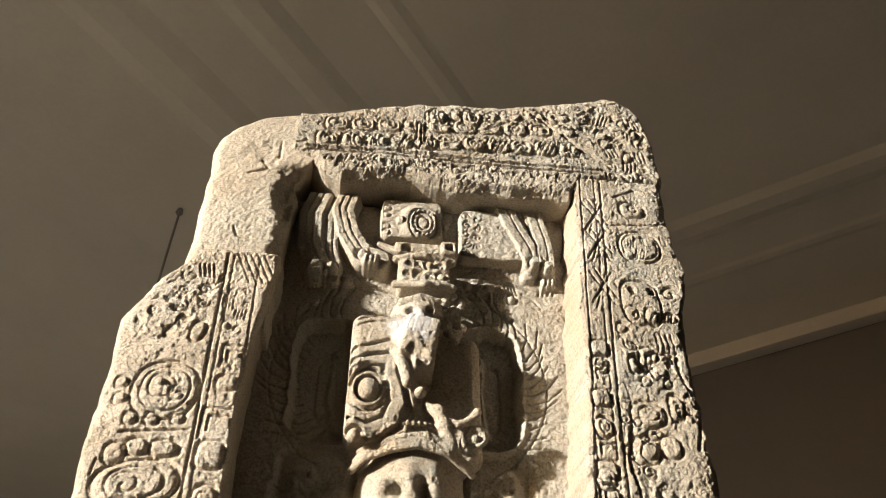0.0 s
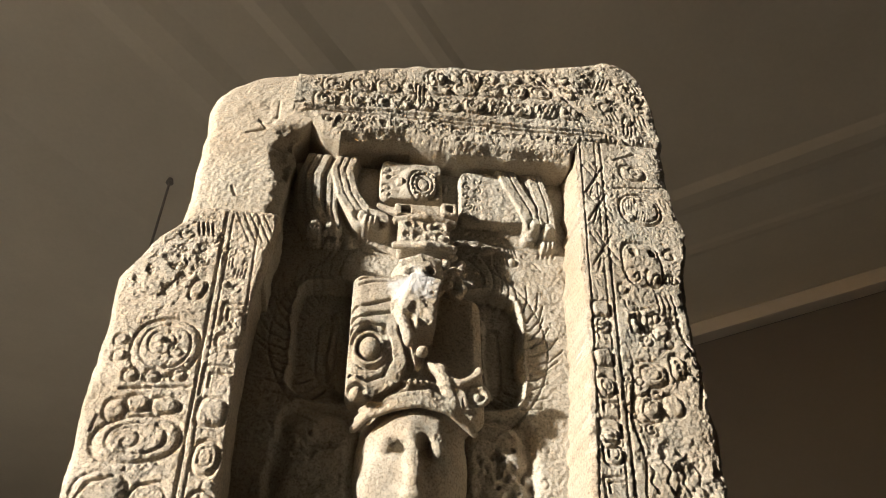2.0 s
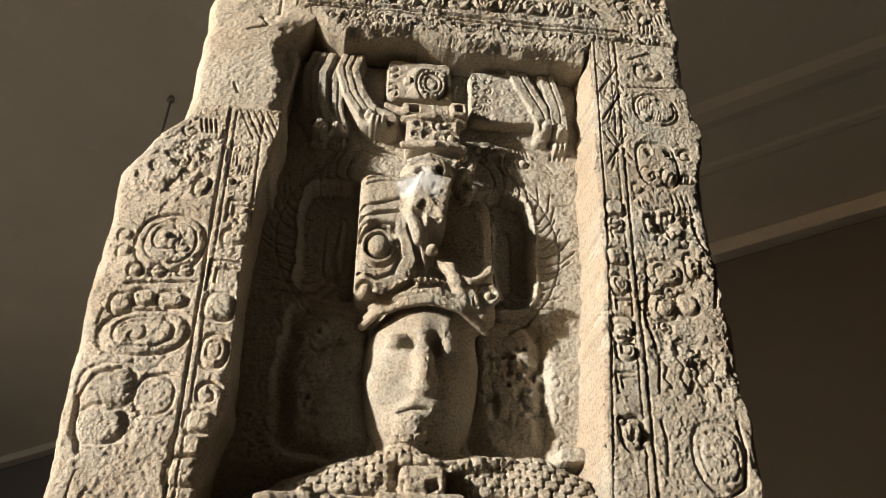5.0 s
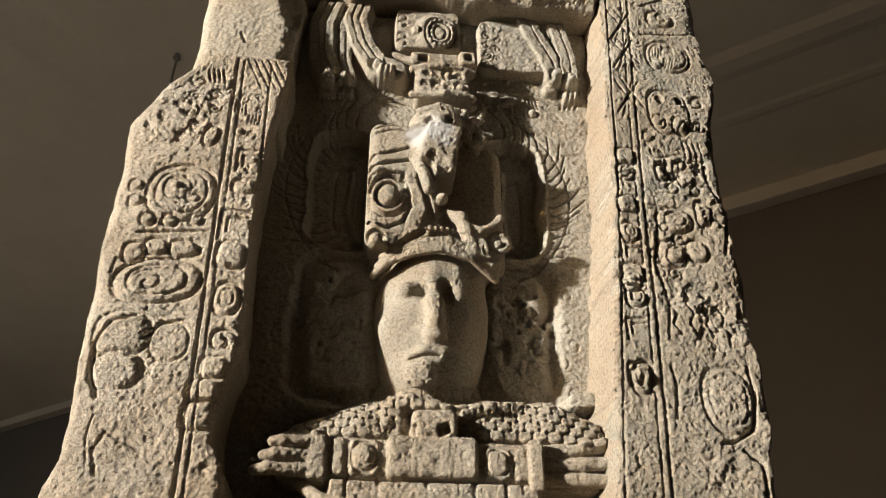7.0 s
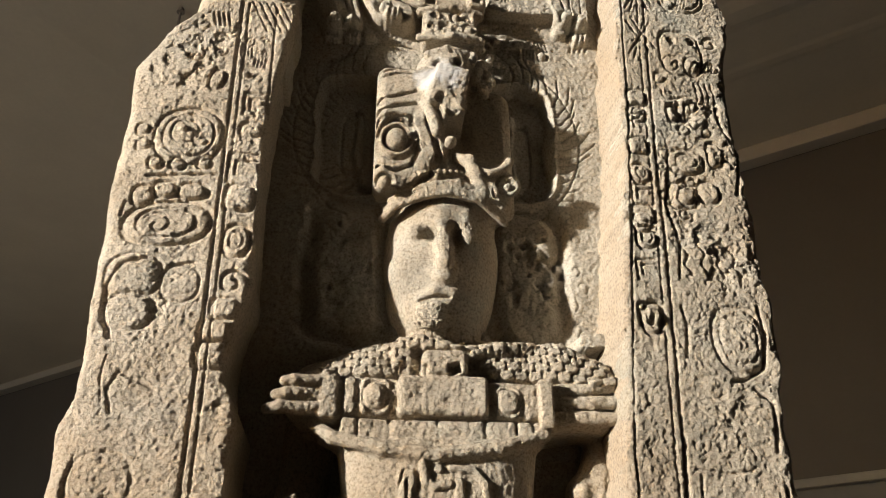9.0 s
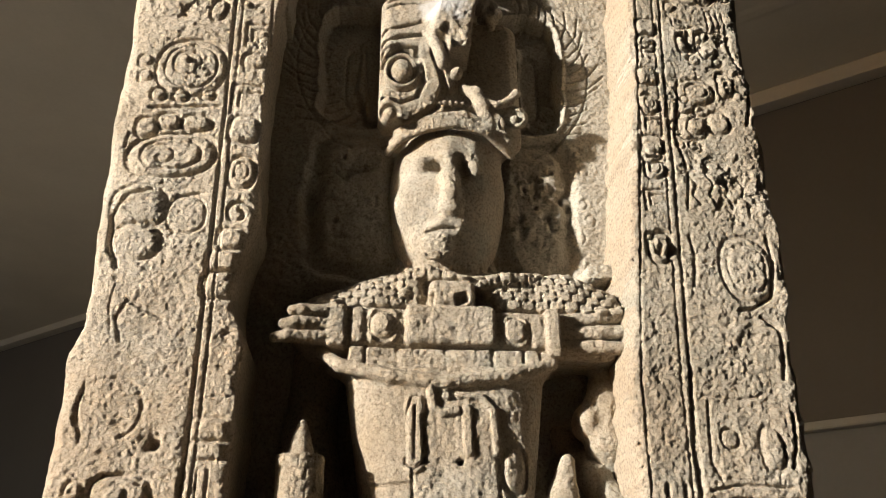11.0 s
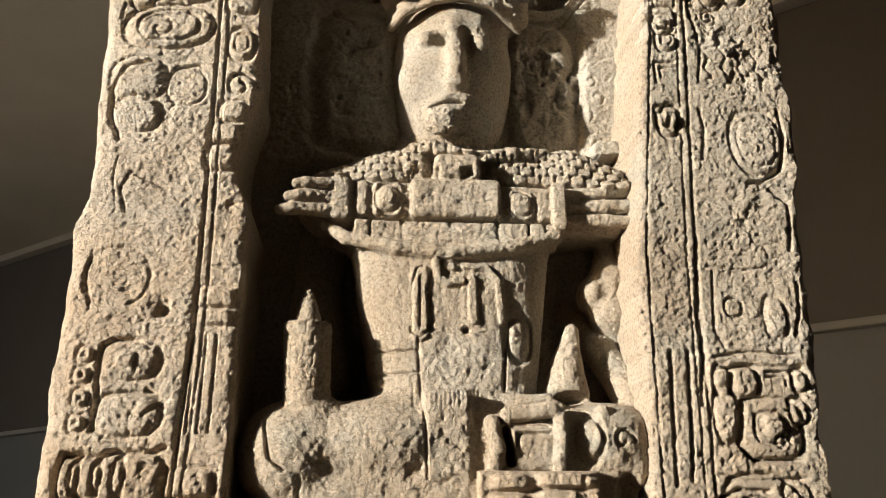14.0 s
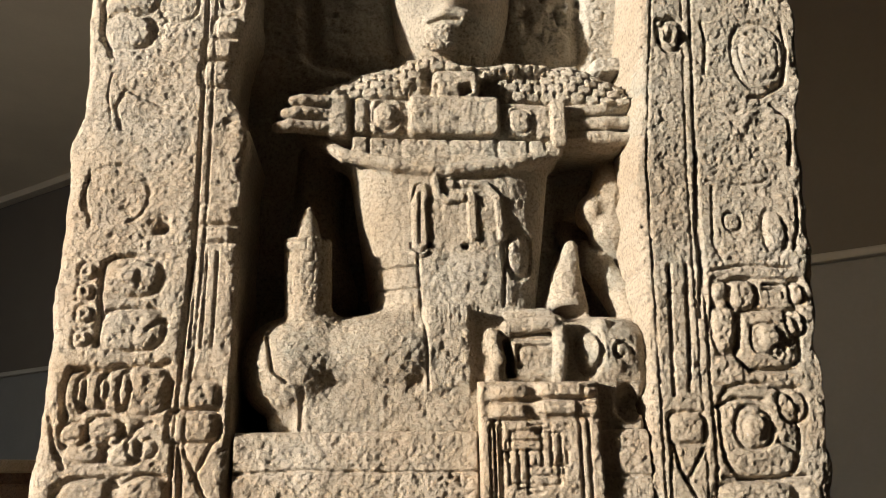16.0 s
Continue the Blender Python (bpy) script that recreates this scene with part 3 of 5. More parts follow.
# squared block
rel.line([(-0.535, 1.500), (-0.542, 1.537), (-0.534, 1.563), (-0.514, 1.564)], 0.009, 0.018).line([(-0.510, 1.565), (-0.488, 1.559), (-0.466, 1.568), (-0.429, 1.563), (-0.404, 1.574)], 0.008, 0.016)
rel.blob(-0.524, 1.533, 0.014, 0.030, 0.012, 0, 4).blob(-0.500, 1.536, 0.020, 0.026, 0.009).blob(-0.471, 1.536, 0.020, 0.030, 0.009).blob(-0.432, 1.536, 0.034, 0.034, 0.007).eaten(-0.445, 1.540, 0.04, 0.008, 309)
rel.blob(-0.521, 1.478, 0.018, 0.016, 0.012).blob(-0.480, 1.481, 0.024, 0.020, 0.010).scroll(-0.425, 1.462, 0.030, 0.006, 0.010, 1.1, 80).blob(-0.503, 1.456, 0.030, 0.016, 0.011).blob(-0.456, 1.455, 0.024, 0.020, 0.009).line([(-0.554, 1.500), (-0.542, 1.456), (-0.529, 1.435)], 0.007, 0.012)
rel.line([(-0.539, 1.400), (-0.520, 1.420), (-0.478, 1.421), (-0.455, 1.412), (-0.428, 1.425), (-0.399, 1.422)], 0.007, 0.014).blob(-0.497, 1.403, 0.040, 0.020, 0.010).blob(-0.430, 1.404, 0.038, 0.022, 0.010)
# eaten top corner
rel.filler(-0.50, -0.415, 2.60, 2.73, 0.04, 311, 0.009).eaten(-0.50, 2.60, 0.07, 0.022, 312, 0.02).eaten(-0.44, 2.66, 0.06, 0.016, 313, 0.018).blob(-0.428, 2.561, 0.014, 0.026, 0.010, -10)
# inner border: weave, meanders, spirals, wraps
for k in range(5):
    rel.line([(-0.385 + 0.014 * k, 2.765), (-0.350 + 0.014 * k, 2.69)], 0.004, 0.007)
rel.filler(-0.392, -0.338, 2.56, 2.68, 0.028, 317, 0.006)
rel.hook(-0.353, 2.507, 0.040, 0.050, 0.010).blob(-0.352, 2.448, 0.022, 0.017, 0.008).hook(-0.360, 2.363, 0.050, 0.060, 0.011).blob(-0.358, 2.300, 0.025, 0.028, 0.009, 0, 4).hook(-0.361, 2.489, 0.02, 0.02, 0.008, -1)
rel.disc(-0.352, 2.214, 0.023, 0.032, 0.5, 0.011).scroll(-0.350, 2.136, 0.026, 0.006, 0.011, 1.2, 0).blob(-0.356, 2.091, 0.022, 0.018, 0.009, 0, 4).blob(-0.366, 2.052, 0.024, 0.018, 0.009, 0, 4).blob(-0.366, 2.011, 0.026, 0.024, 0.011, 0, 4)
rel.blob(-0.353, 1.786, 0.030, 0.017, 0.006, 0, 5).blob(-0.353, 1.756, 0.030, 0.014, 0.006, 0, 5)
rel.bars(-0.363, 1.661, 0.030, 0.135, 2, 0.008).line([(-0.384, 1.726), (-0.390, 1.574)], 0.006, 0.010)
rel.blob(-0.367, 1.528, 0.034, 0.020, 0.008, 0, 5).blob(-0.365, 1.487, 0.033, 0.022, 0.012, 0, 5)
rel.line([(-0.384, 1.465), (-0.377, 1.396)], 0.006, 0.012).line([(-0.376, 1.454), (-0.346, 1.395)], 0.006, 0.012).line([(-0.340, 1.465), (-0.362, 1.418)], 0.006, 0.012)
rel.eaten(-0.335, 1.945, 0.03, 0.03, 319, 0.03)
u = np.clip((-0.50 - rel.X) / 0.09, 0, 1.2)
rel.H -= 0.018 * u ** 2 - 0.002
rel.worn(0.0018, 11, 0.35).round_off("l", 0.020, 12, 0.6).round_off("r", 0.012, 13, 0.9).round_off("t", 0.007, 13)
rel.sheet("jamb", LIME, stela, (0.44, 0.33, 0.24, 0.3))

# ---- right jamb, with the splayed side of the niche ----
SPLAY = 0.030
rel = Relief(lambda z: R_EDGE(z) - SPLAY, R_OUT, 1.36, 3.105, STEP)
d = rel.X - R_EDGE(rel.Z) + 0.004 * fbm(rel.X, rel.Z, 0.03, 4, 29)
splay = np.interp(rel.Z, (1.95, 2.60, 2.95), (0.010, 0.013, 0.017))
slope = np.where(d < 0, 0.125 * np.clip(-d / splay, 0, 2.4) ** 1.2, 0)
rel.keen, rel.bite = 0.58, 0.7
rel.line(R_BAND, 0.0055, 0.009)
rel.line([(x - 0.014, z) for x, z in R_BAND], 0.0045, 0.005)
rel.line([(float(R_EDGE(np.array([z]))[0]) + 0.013, z) for x, z in R_BAND[:5]], 0.0045, 0.006)
# main column from the top down
rel.line([(0.479, 3.045), (0.535, 3.076), (0.574, 3.047)], 0.005, 0.009).blob(0.521, 3.007, 0.032, 0.026, 0.009).scroll(0.524, 3.007, 0.018, 0.0045, 0.008, 1.2, 30).line([(0.466, 2.951), (0.579, 2.961)], 0.0045, 0.007)
rel.disc(0.520, 2.885, 0.050, 0.048, 0.8, 0.010).filler(0.48, 0.53, 2.85, 2.91, 0.028, 321, 0.004)
rel.blob(0.496, 2.720, 0.044, 0.062, 0.010, 0, 3.2).boss(0.479, 2.750, 0.011, 0.013, -0.014).boss(0.523, 2.750, 0.011, 0.013, -0.014).ring(0.469, 2.687, 0.015, 0.018, 0.0045, 0.008).blob(0.511, 2.683, 0.014, 0.018, 0.009).scroll(0.567, 2.751, 0.020, 0.006, 0.012, 1.0, 60).scroll(0.559, 2.680, 0.020, 0.006, 0.012, 1.0, 200, -1).blob(0.440, 2.647, 0.010, 0.012, 0.009)
rel.filler(0.435, 0.555, 2.49, 2.64, 0.050, 323, 0.010).eaten(0.49, 2.57, 0.075, 0.024, 324, 0.026).eaten(0.54, 2.46, 0.05, 0.014, 325)
rel.blob(0.487, 2.581, 0.020, 0.020, 0.011).blob(0.454, 2.556, 0.012, 0.020, 0.010).blob(0.504, 2.539, 0.016, 0.018, 0.011).line([(0.552, 2.593), (0.547, 2.543), (0.561, 2.502)], 0.007, 0.013)
rel.disc(0.464, 2.440, 0.036, 0.030, 0.55, 0.010).blob(0.524, 2.458, 0.016, 0.030, 0.010).blob(0.446, 2.362, 0.026, 0.028, 0.010, 0, 4).blob(0.497, 2.371, 0.020, 0.026, 0.011).scroll(0.468, 2.395, 0.020, 0.005, 0.010, 1.3, 0).line([(0.427, 2.418), (0.410, 2.340), (0.421, 2.269)], 0.006, 0.014).line([(0.573, 2.448), (0.552, 2.369)], 0.007, 0.014)
rel.eaten(0.475, 2.243, 0.075, 0.020, 327, 0.022).eaten(0.528, 2.217, 0.05, 0.018, 328, 0.016).line([(0.424, 2.257), (0.413, 2.188)], 0.005, 0.010)
for k in range(4):
    rel.line([(0.425 + 0.030 * k, 2.255), (0.435 + 0.030 * k, 2.235), (0.425 + 0.030 * k, 2.215), (0.438 + 0.030 * k, 2.195)], 0.005, 0.008)
rel.disc(0.497, 2.073, 0.044, 0.060, 0.72, 0.008, 0, 2.6).line([(0.543, 2.137), (0.547, 2.085), (0.532, 2.023), (0.496, 2.001), (0.472, 1.998)], 0.006, 0.015).line([(0.406, 2.132), (0.411, 2.090), (0.401, 2.038)], 0.006, 0.009).eaten(0.501, 2.078, 0.035, 0.010, 331)
rel.line([(0.508, 1.987), (0.534, 1.967), (0.534, 1.933), (0.525, 1.884)], 0.007, 0.013).eaten(0.460, 1.941, 0.06, 0.010, 332, 0.02)
rel.line([(0.385, 1.853), (0.439, 1.847), (0.477, 1.853)], 0.005, 0.006).ring(0.419, 1.787, 0.014, 0.015, 0.005, 0.009).line([(0.393, 1.844), (0.385, 1.753), (0.398, 1.726)], 0.005, 0.008).line([(0.528, 1.828), (0.524, 1.782), (0.512, 1.745)], 0.006, 0.014).blob(0.484, 1.772, 0.018, 0.034, 0.006)
rel.line([(0.380, 1.710), (0.423, 1.718), (0.503, 1.715)], 0.005, 0.010).line([(0.381, 1.691), (0.430, 1.698), (0.514, 1.696)], 0.005, 0.009)
rel.blob(0.420, 1.674, 0.024, 0.024, 0.011).blob(0.387, 1.674, 0.014, 0.024, 0.009).hook(0.476, 1.676, 0.040, 0.026, 0.010, -1).blob(0.507, 1.676, 0.011, 0.018, 0.012).blob(0.388, 1.623, 0.020, 0.040, 0.009)
rel.disc(0.451, 1.606, 0.050, 0.044, 0.52, 0.013, 0, 3.4).boss(0.452, 1.608, 0.018, 0.019, 0.007).line([(0.414, 1.640), (0.403, 1.581), (0.421, 1.560), (0.490, 1.560)], 0.007, 0.013).blob(0.498, 1.630, 0.015, 0.020, 0.011).scroll(0.463, 1.585, 0.014, 0.005, 0.010, 1.1, 0)
rel.line([(0.364, 1.540), (0.418, 1.532), (0.495, 1.536)], 0.006, 0.009).line([(0.364, 1.508), (0.391, 1.520), (0.433, 1.517)], 0.007, 0.017)
rel.blob(0.423, 1.475, 0.058, 0.066, 0.013, 0, 3.2).ring(0.413, 1.479, 0.027, 0.030, 0.007, 0.013).boss(0.413, 1.479, 0.018, 0.020, 0.008).ring(0.476, 1.509, 0.022, 0.024, 0.006, 0.011).boss(0.476, 1.509, 0.009, 0.010, 0.006).line([(0.447, 1.460), (0.474, 1.444), (0.465, 1.414)], 0.006, 0.011)
rel.line([(0.362, 1.411), (0.410, 1.407), (0.486, 1.412)], 0.006, 0.014).blob(0.408, 1.388, 0.060, 0.018, 0.010)
# inner border: crossed straps, wraps, bars
for a, b in ((3.02, 2.93), (2.93, 2.84), (2.80, 2.71)):
    x0, x1 = 0.375 + (a - 2.5) * 0.045, 0.425 + (a - 2.5) * 0.045
    rel.line([(x0, a), (x1, b)], 0.0048, 0.009).line([(x0 + 0.012, a + 0.012), (x1 + 0.006, b + 0.018)], 0.004, 0.007).line([(x1, a), (x0 - 0.003, b)], 0.0048, 0.009).line([(x1 - 0.012, a), (x0 + 0.006, b - 0.012)], 0.004, 0.006)
for k, (a, b) in enumerate(((0.385, 2.591), (0.380, 2.549), (0.379, 2.526), (0.374, 2.471), (0.369, 2.405), (0.366, 2.360), (0.365, 2.317), (0.361, 2.264), (0.355, 2.201), (0.349, 2.116), (0.359, 2.297), (0.361, 2.268))):
    if k % 3 == 2:
        rel.hook(a, b, 0.034, 0.040, 0.010)
    elif k % 3 == 1:
        rel.disc(a, b, 0.019, 0.022, 0.5, 0.009)
    else:
        rel.blob(a, b, 0.020, 0.020, 0.009, 0, 4.5)
rel.blob(0.350, 2.103, 0.017, 0.026, 0.011).boss(0.350, 2.103, 0.007, 0.010, -0.007).ring(0.357, 2.115, 0.017, 0.024, 0.005, 0.010)
rel.line([(0.374, 1.900), (0.361, 1.779), (0.362, 1.717), (0.353, 1.639)], 0.0065, 0.013).line([(0.313, 1.717), (0.307, 1.622), (0.303, 1.525)], 0.006, 0.012).line([(0.340, 1.717), (0.333, 1.606), (0.327, 1.532)], 0.006, 0.013)
rel.blob(0.317, 1.479, 0.026, 0.022, 0.012, 0, 5).line([(0.297, 1.454), (0.302, 1.423), (0.322, 1.384)], 0.006, 0.012).line([(0.337, 1.450), (0.312, 1.408)], 0.006, 0.012).line([(0.293, 1.458), (0.286, 1.385)], 0.005, 0.010)
rel.filler(0.40, 0.46, 2.30, 2.48, 0.04, 341, 0.007).filler(0.47, 0.56, 2.66, 2.70, 0.03, 342, 0.009)
rel.worn(0.0022, 21, 0.35).round_off("r", 0.026, 22, 0.8)
rel.H -= ease(-d, -0.010, 0.004) * 0.006
rel.H[d < 0.0] *= 0.35
rel.H -= slope
jamb = rel.sheet("jamb", GREY_SHADED, stela, (0.30, 0.44, 0.24, 0.3))
# Second slot: the sun-facing splay, with its brightness toned in the colour.
jamb.data.materials.append(SUN_TONED)
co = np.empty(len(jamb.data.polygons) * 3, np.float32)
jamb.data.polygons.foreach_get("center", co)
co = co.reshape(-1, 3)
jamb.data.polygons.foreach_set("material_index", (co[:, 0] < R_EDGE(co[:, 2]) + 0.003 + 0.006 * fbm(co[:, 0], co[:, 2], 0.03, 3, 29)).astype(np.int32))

# ---- lintel, broken along its lower edge ----
rel = Relief(lambda z: z * 0 - 0.31, edge([(3.00, 0.600), (3.12, 0.622), (3.26, 0.630), (3.40, 0.600), (3.5, 0.55)], 0.007, 31), 3.03, 3.50, STEP)
rel.keen, rel.bite = 0.6, 0.7
rel.line([(-0.285, 3.122), (-0.077, 3.130), (0.192, 3.123), (0.455, 3.127)], 0.006, 0.012).line([(-0.286, 3.134), (-0.078, 3.144), (0.193, 3.138), (0.457, 3.144)], 0.004, -0.006)
for k in range(11):
    rel.glyph(-0.235 + 0.062 * k, 3.168 + 0.004 * k, 0.056, 0.052, 500 + k, 0.009)
for k in range(10):
    rel.glyph(-0.215 + 0.066 * k, 3.228 + 0.006 * k, 0.060, 0.050, 520 + k, 0.008)
for k in range(6):
    rel.glyph(0.04 + 0.066 * k, 3.292 + 0.010 * k, 0.058, 0.046, 540 + k, 0.007)
for x, z in ((-0.02, 3.185), (0.19, 3.20), (0.33, 3.205)):
    rel.bars(x, z, 0.05, 0.05, 4, 0.008, 0.02)
rel.disc(0.132, 3.298, 0.026, 0.034, 0.5, 0.012).blob(0.042, 3.295, 0.022, 0.032, 0.010).bars(-0.001, 3.221, 0.020, 0.075, 2, 0.010)
rel.filler(-0.23, 0.36, 3.085, 3.115, 0.022, 513, 0.007).filler(0.47, 0.60, 3.10, 3.36, 0.045, 514, 0.010)
rel.eaten(0.52, 3.33, 0.11, 0.026, 515, 0.03).eaten(-0.117, 3.087, 0.035, 0.028, 516, 0.02).eaten(0.0, 3.10, 0.06, 0.012, 517)
rel.worn(0.0024, 33, 0.6).round_off("r", 0.03, 34)
# the long crack
rel.line([(0.274, 3.367), (0.360, 3.281), (0.407, 3.224), (0.469, 3.178), (0.552, 3.090), (0.606, 3.101)], 0.0075, 0.060).line([(0.393, 3.236), (0.421, 3.217), (0.446, 3.199)], 0.008, 0.03).line([(0.502, 3.146), (0.553, 3.094)], 0.010, 0.035)
low = np.interp(rel.X, (-0.31, -0.27, -0.23, -0.19, -0.13, -0.02, 0.03, 0.09, 0.22, 0.30, 0.37, 0.40, 0.47, 0.63), (3.115, 3.095, 3.060, 3.035, 3.050, 3.060, 3.040, 3.025, 3.030, 3.04, 3.030, 3.09, 3.10, 3.10)) + 0.007 * fbm(rel.X, rel.Z * 0.3, 0.05, 2, 36)
high = np.interp(rel.X, (-0.31, -0.26, -0.085, -0.01, 0.06, 0.235, 0.36, 0.51, 0.56, 0.60, 0.62, 0.64), (3.266, 3.272, 3.322, 3.348, 3.354, 3.368, 3.402, 3.448, 3.440, 3.41, 3.34, 3.25)) + 0.004 * fbm(rel.X, rel.Z * 0.3, 0.05, 4, 37)
rel.H -= 0.020 * ease(-(rel.Z - low), -0.028, 0.0) + 0.25 * ease(-(rel.Z - low), -0.004, 0.022)
t = np.clip((rel.Z - high) / 0.03 + 1, 0, 1)
rel.H -= 0.010 * t ** 2 + 0.5 * ease(rel.Z - high, 0.0, 0.012)
# The lintel's dimness is partly in this darker stone colour.
rel.sheet("lintel", GREY_SHADED, stela, (0.3, 0.44, 0.25, 0.44), "broken carved lintel with a long diagonal crack")

# ---- pale repair in the broken corner ----
rel = Relief(edge([(2.60, -0.512), (2.80, -0.502), (3.03, -0.502), (3.11, -0.508), (3.16, -0.500), (3.20, -0.470), (3.24, -0.410), (3.275, -0.30)], 0.004, 41), edge([(2.60, -0.302), (2.90, -0.298), (2.98, -0.288), (3.03, -0.300), (3.08, -0.270), (3.15, -0.255), (3.27, -0.22)], 0.008, 42), 2.60, 3.275, 0.0025)
rel.eaten(-0.377, 3.102, 0.05, 0.007, 45, 0.035).line([(-0.413, 2.859), (-0.402, 2.833), (-0.374, 2.829)], 0.004, 0.006).line([(-0.381, 3.081), (-0.364, 3.054), (-0.407, 3.036)], 0.005, 0.004).line([(-0.344, 3.159), (-0.343, 3.097)], 0.005, 0.003)
rel.H -= 0.012 * np.clip((-0.40 - rel.X) / 0.12, 0, 1.2) ** 2 + 0.030 * ease(rel.X + 0.015 * fbm(rel.X, rel.Z, 0.05, 3, 47), -0.345, -0.290) * ease(3.07 - rel.Z, -0.02, 0.03)
rel.worn(0.0012, 43, 0.2).round_off("lt", 0.024, 44, 0.35).round_off("r", 0.014, 46, 0.9)
rel.sheet("repair", PLASTER, stela, (0.44, 0.2, 0.3, 0.44), "smooth pale plaster repair of the broken corner", front=0.016)

# ---- niche back: plumes and knots above, a feather fan and hollow frames round the head ----
def niche_field():
    return Relief(lambda z: z * 0 - 0.36, lambda z: z * 0 + 0.42, 1.40, 3.14, 0.0024)


rel = niche_field()
X, Z = rel.X, rel.Z
warp = X + 0.007 * fbm(X, Z, 0.07, 3, 57), Z + 0.008 * fbm(X, Z, 0.07, 3, 67)


def frame_field(x0, x1, z0, z1, r, soft):
    """1 inside a rounded rectangle, 0 outside it."""
    X, Z = warp
    qx, qz = np.abs(X - (x0 + x1) / 2) - (x1 - x0) / 2 + r, np.abs(Z - (z0 + z1) / 2) - (z1 - z0) / 2 + r
    q = np.hypot(np.maximum(qx, 0), np.maximum(qz, 0)) + np.minimum(np.maximum(qx, qz), 0) - r
    return ease(-q, -soft, soft)


plumes = niche_field()
# left plumes, the last one bent inwards
for pts, w, h in (([(-0.232, 3.036), (-0.252, 2.966), (-0.246, 2.876), (-0.224, 2.825)], 0.036, 0.034), ([(-0.193, 3.040), (-0.205, 2.961), (-0.200, 2.863), (-0.189, 2.828)], 0.024, 0.028), ([(-0.166, 3.036), (-0.178, 2.985), (-0.160, 2.916), (-0.121, 2.850), (-0.085, 2.842)], 0.034, 0.036)):
    plumes.line(pts, w, -h)
    plumes.line([(x + 0.007, z) for x, z in pts], 0.0026, 0.0042).line([(x - 0.009, z) for x, z in pts], 0.0026, 0.0042)
for x, z, rx, rz in ((-0.226, 2.815, 0.018, 0.011), (-0.190, 2.817, 0.016, 0.011), (-0.118, 2.852, 0.018, 0.011)):
    plumes.blob(x, z, rx, rz, 0.007, 0, 2.6, 0.012)
for x, z, n in ((-0.230, 2.788, 4), (-0.189, 2.790, 4), (-0.104, 2.822, 3)):
    plumes.boss(x, z + 0.008, 0.022, 0.018, 0.020, 0, 3, 0.35).bars(x, z + 0.004, 0.034, 0.028, n, 0.0045, 0.004)
plumes.boss(-0.150, 2.792, 0.018, 0.010, 0.018, 10)
# centre block with an oval medallion
plumes.boss(-0.012, 2.975, 0.078, 0.062, 0.030, 0, 8, 0.08).boss(0.008, 2.966, 0.052, 0.058, 0.010, 0, 2.6, 0.4)
plumes.ring(0.015, 2.960, 0.034, 0.042, 0.0035, 0.007).ring(0.015, 2.960, 0.024, 0.032, 0.003, 0.006).ring(0.015, 2.960, 0.013, 0.019, 0.003, 0.006)
for k in range(16):
    q = k * math.pi / 8
    plumes.boss(0.015 + 0.029 * math.cos(q), 2.960 + 0.037 * math.sin(q), 0.0045, 0.0045, 0.004)
for z in (3.005, 2.985, 2.950, 2.930):
    plumes.ring(-0.072, z, 0.010, 0.008, 0.003, 0.004)
plumes.blob(0.072, 2.985, 0.010, 0.024, 0.008).boss(-0.040, 2.965, 0.010, 0.014, 0.010)
# right panel with scrolls, then two hanging plumes
plumes.boss(0.185, 2.946, 0.085, 0.078, 0.028, 0, 8, 0.08)
for k in range(5):
    plumes.scroll(0.118 + 0.006 * (k % 2), 3.000 - 0.028 * k, 0.012, 0.0028, 0.005, 1.2, 90 * k)
    plumes.scroll(0.148, 2.992 - 0.028 * k, 0.010, 0.0026, 0.004, 1.1, 70 * k, -1)
for pts, w, h in (([(0.214, 3.043), (0.232, 2.990), (0.262, 2.930), (0.279, 2.875)], 0.030, 0.034), ([(0.250, 3.043), (0.266, 2.990), (0.284, 2.930), (0.290, 2.875)], 0.022, 0.028), ([(0.288, 3.043), (0.300, 2.985), (0.312, 2.923), (0.314, 2.868)], 0.026, 0.032)):
    plumes.line(pts, w, -h).line([(x + 0.004, z) for x, z in pts], 0.0026, 0.005)
plumes.blob(0.282, 2.866, 0.014, 0.014, 0.007, 0, 2.6, 0.014).blob(0.314, 2.858, 0.015, 0.016, 0.007, 0, 2.6, 0.012).boss(0.270, 2.842, 0.020, 0.014, 0.016).boss(0.316, 2.834, 0.024, 0.022, 0.018, 0, 3).bars(0.316, 2.824, 0.034, 0.034, 3, 0.005, 0.006)
plumes.line([(0.127, 2.826), (0.208, 2.832), (0.301, 2.812), (0.343, 2.822)], 0.003, 0.004)
# worn scrolls over the fan
plumes.filler(0.11, 0.25, 2.77, 2.83, 0.032, 523, 0.004).line([(0.255, 2.806), (0.285, 2.790), (0.300, 2.765), (0.280, 2.768)], 0.003, 0.004)
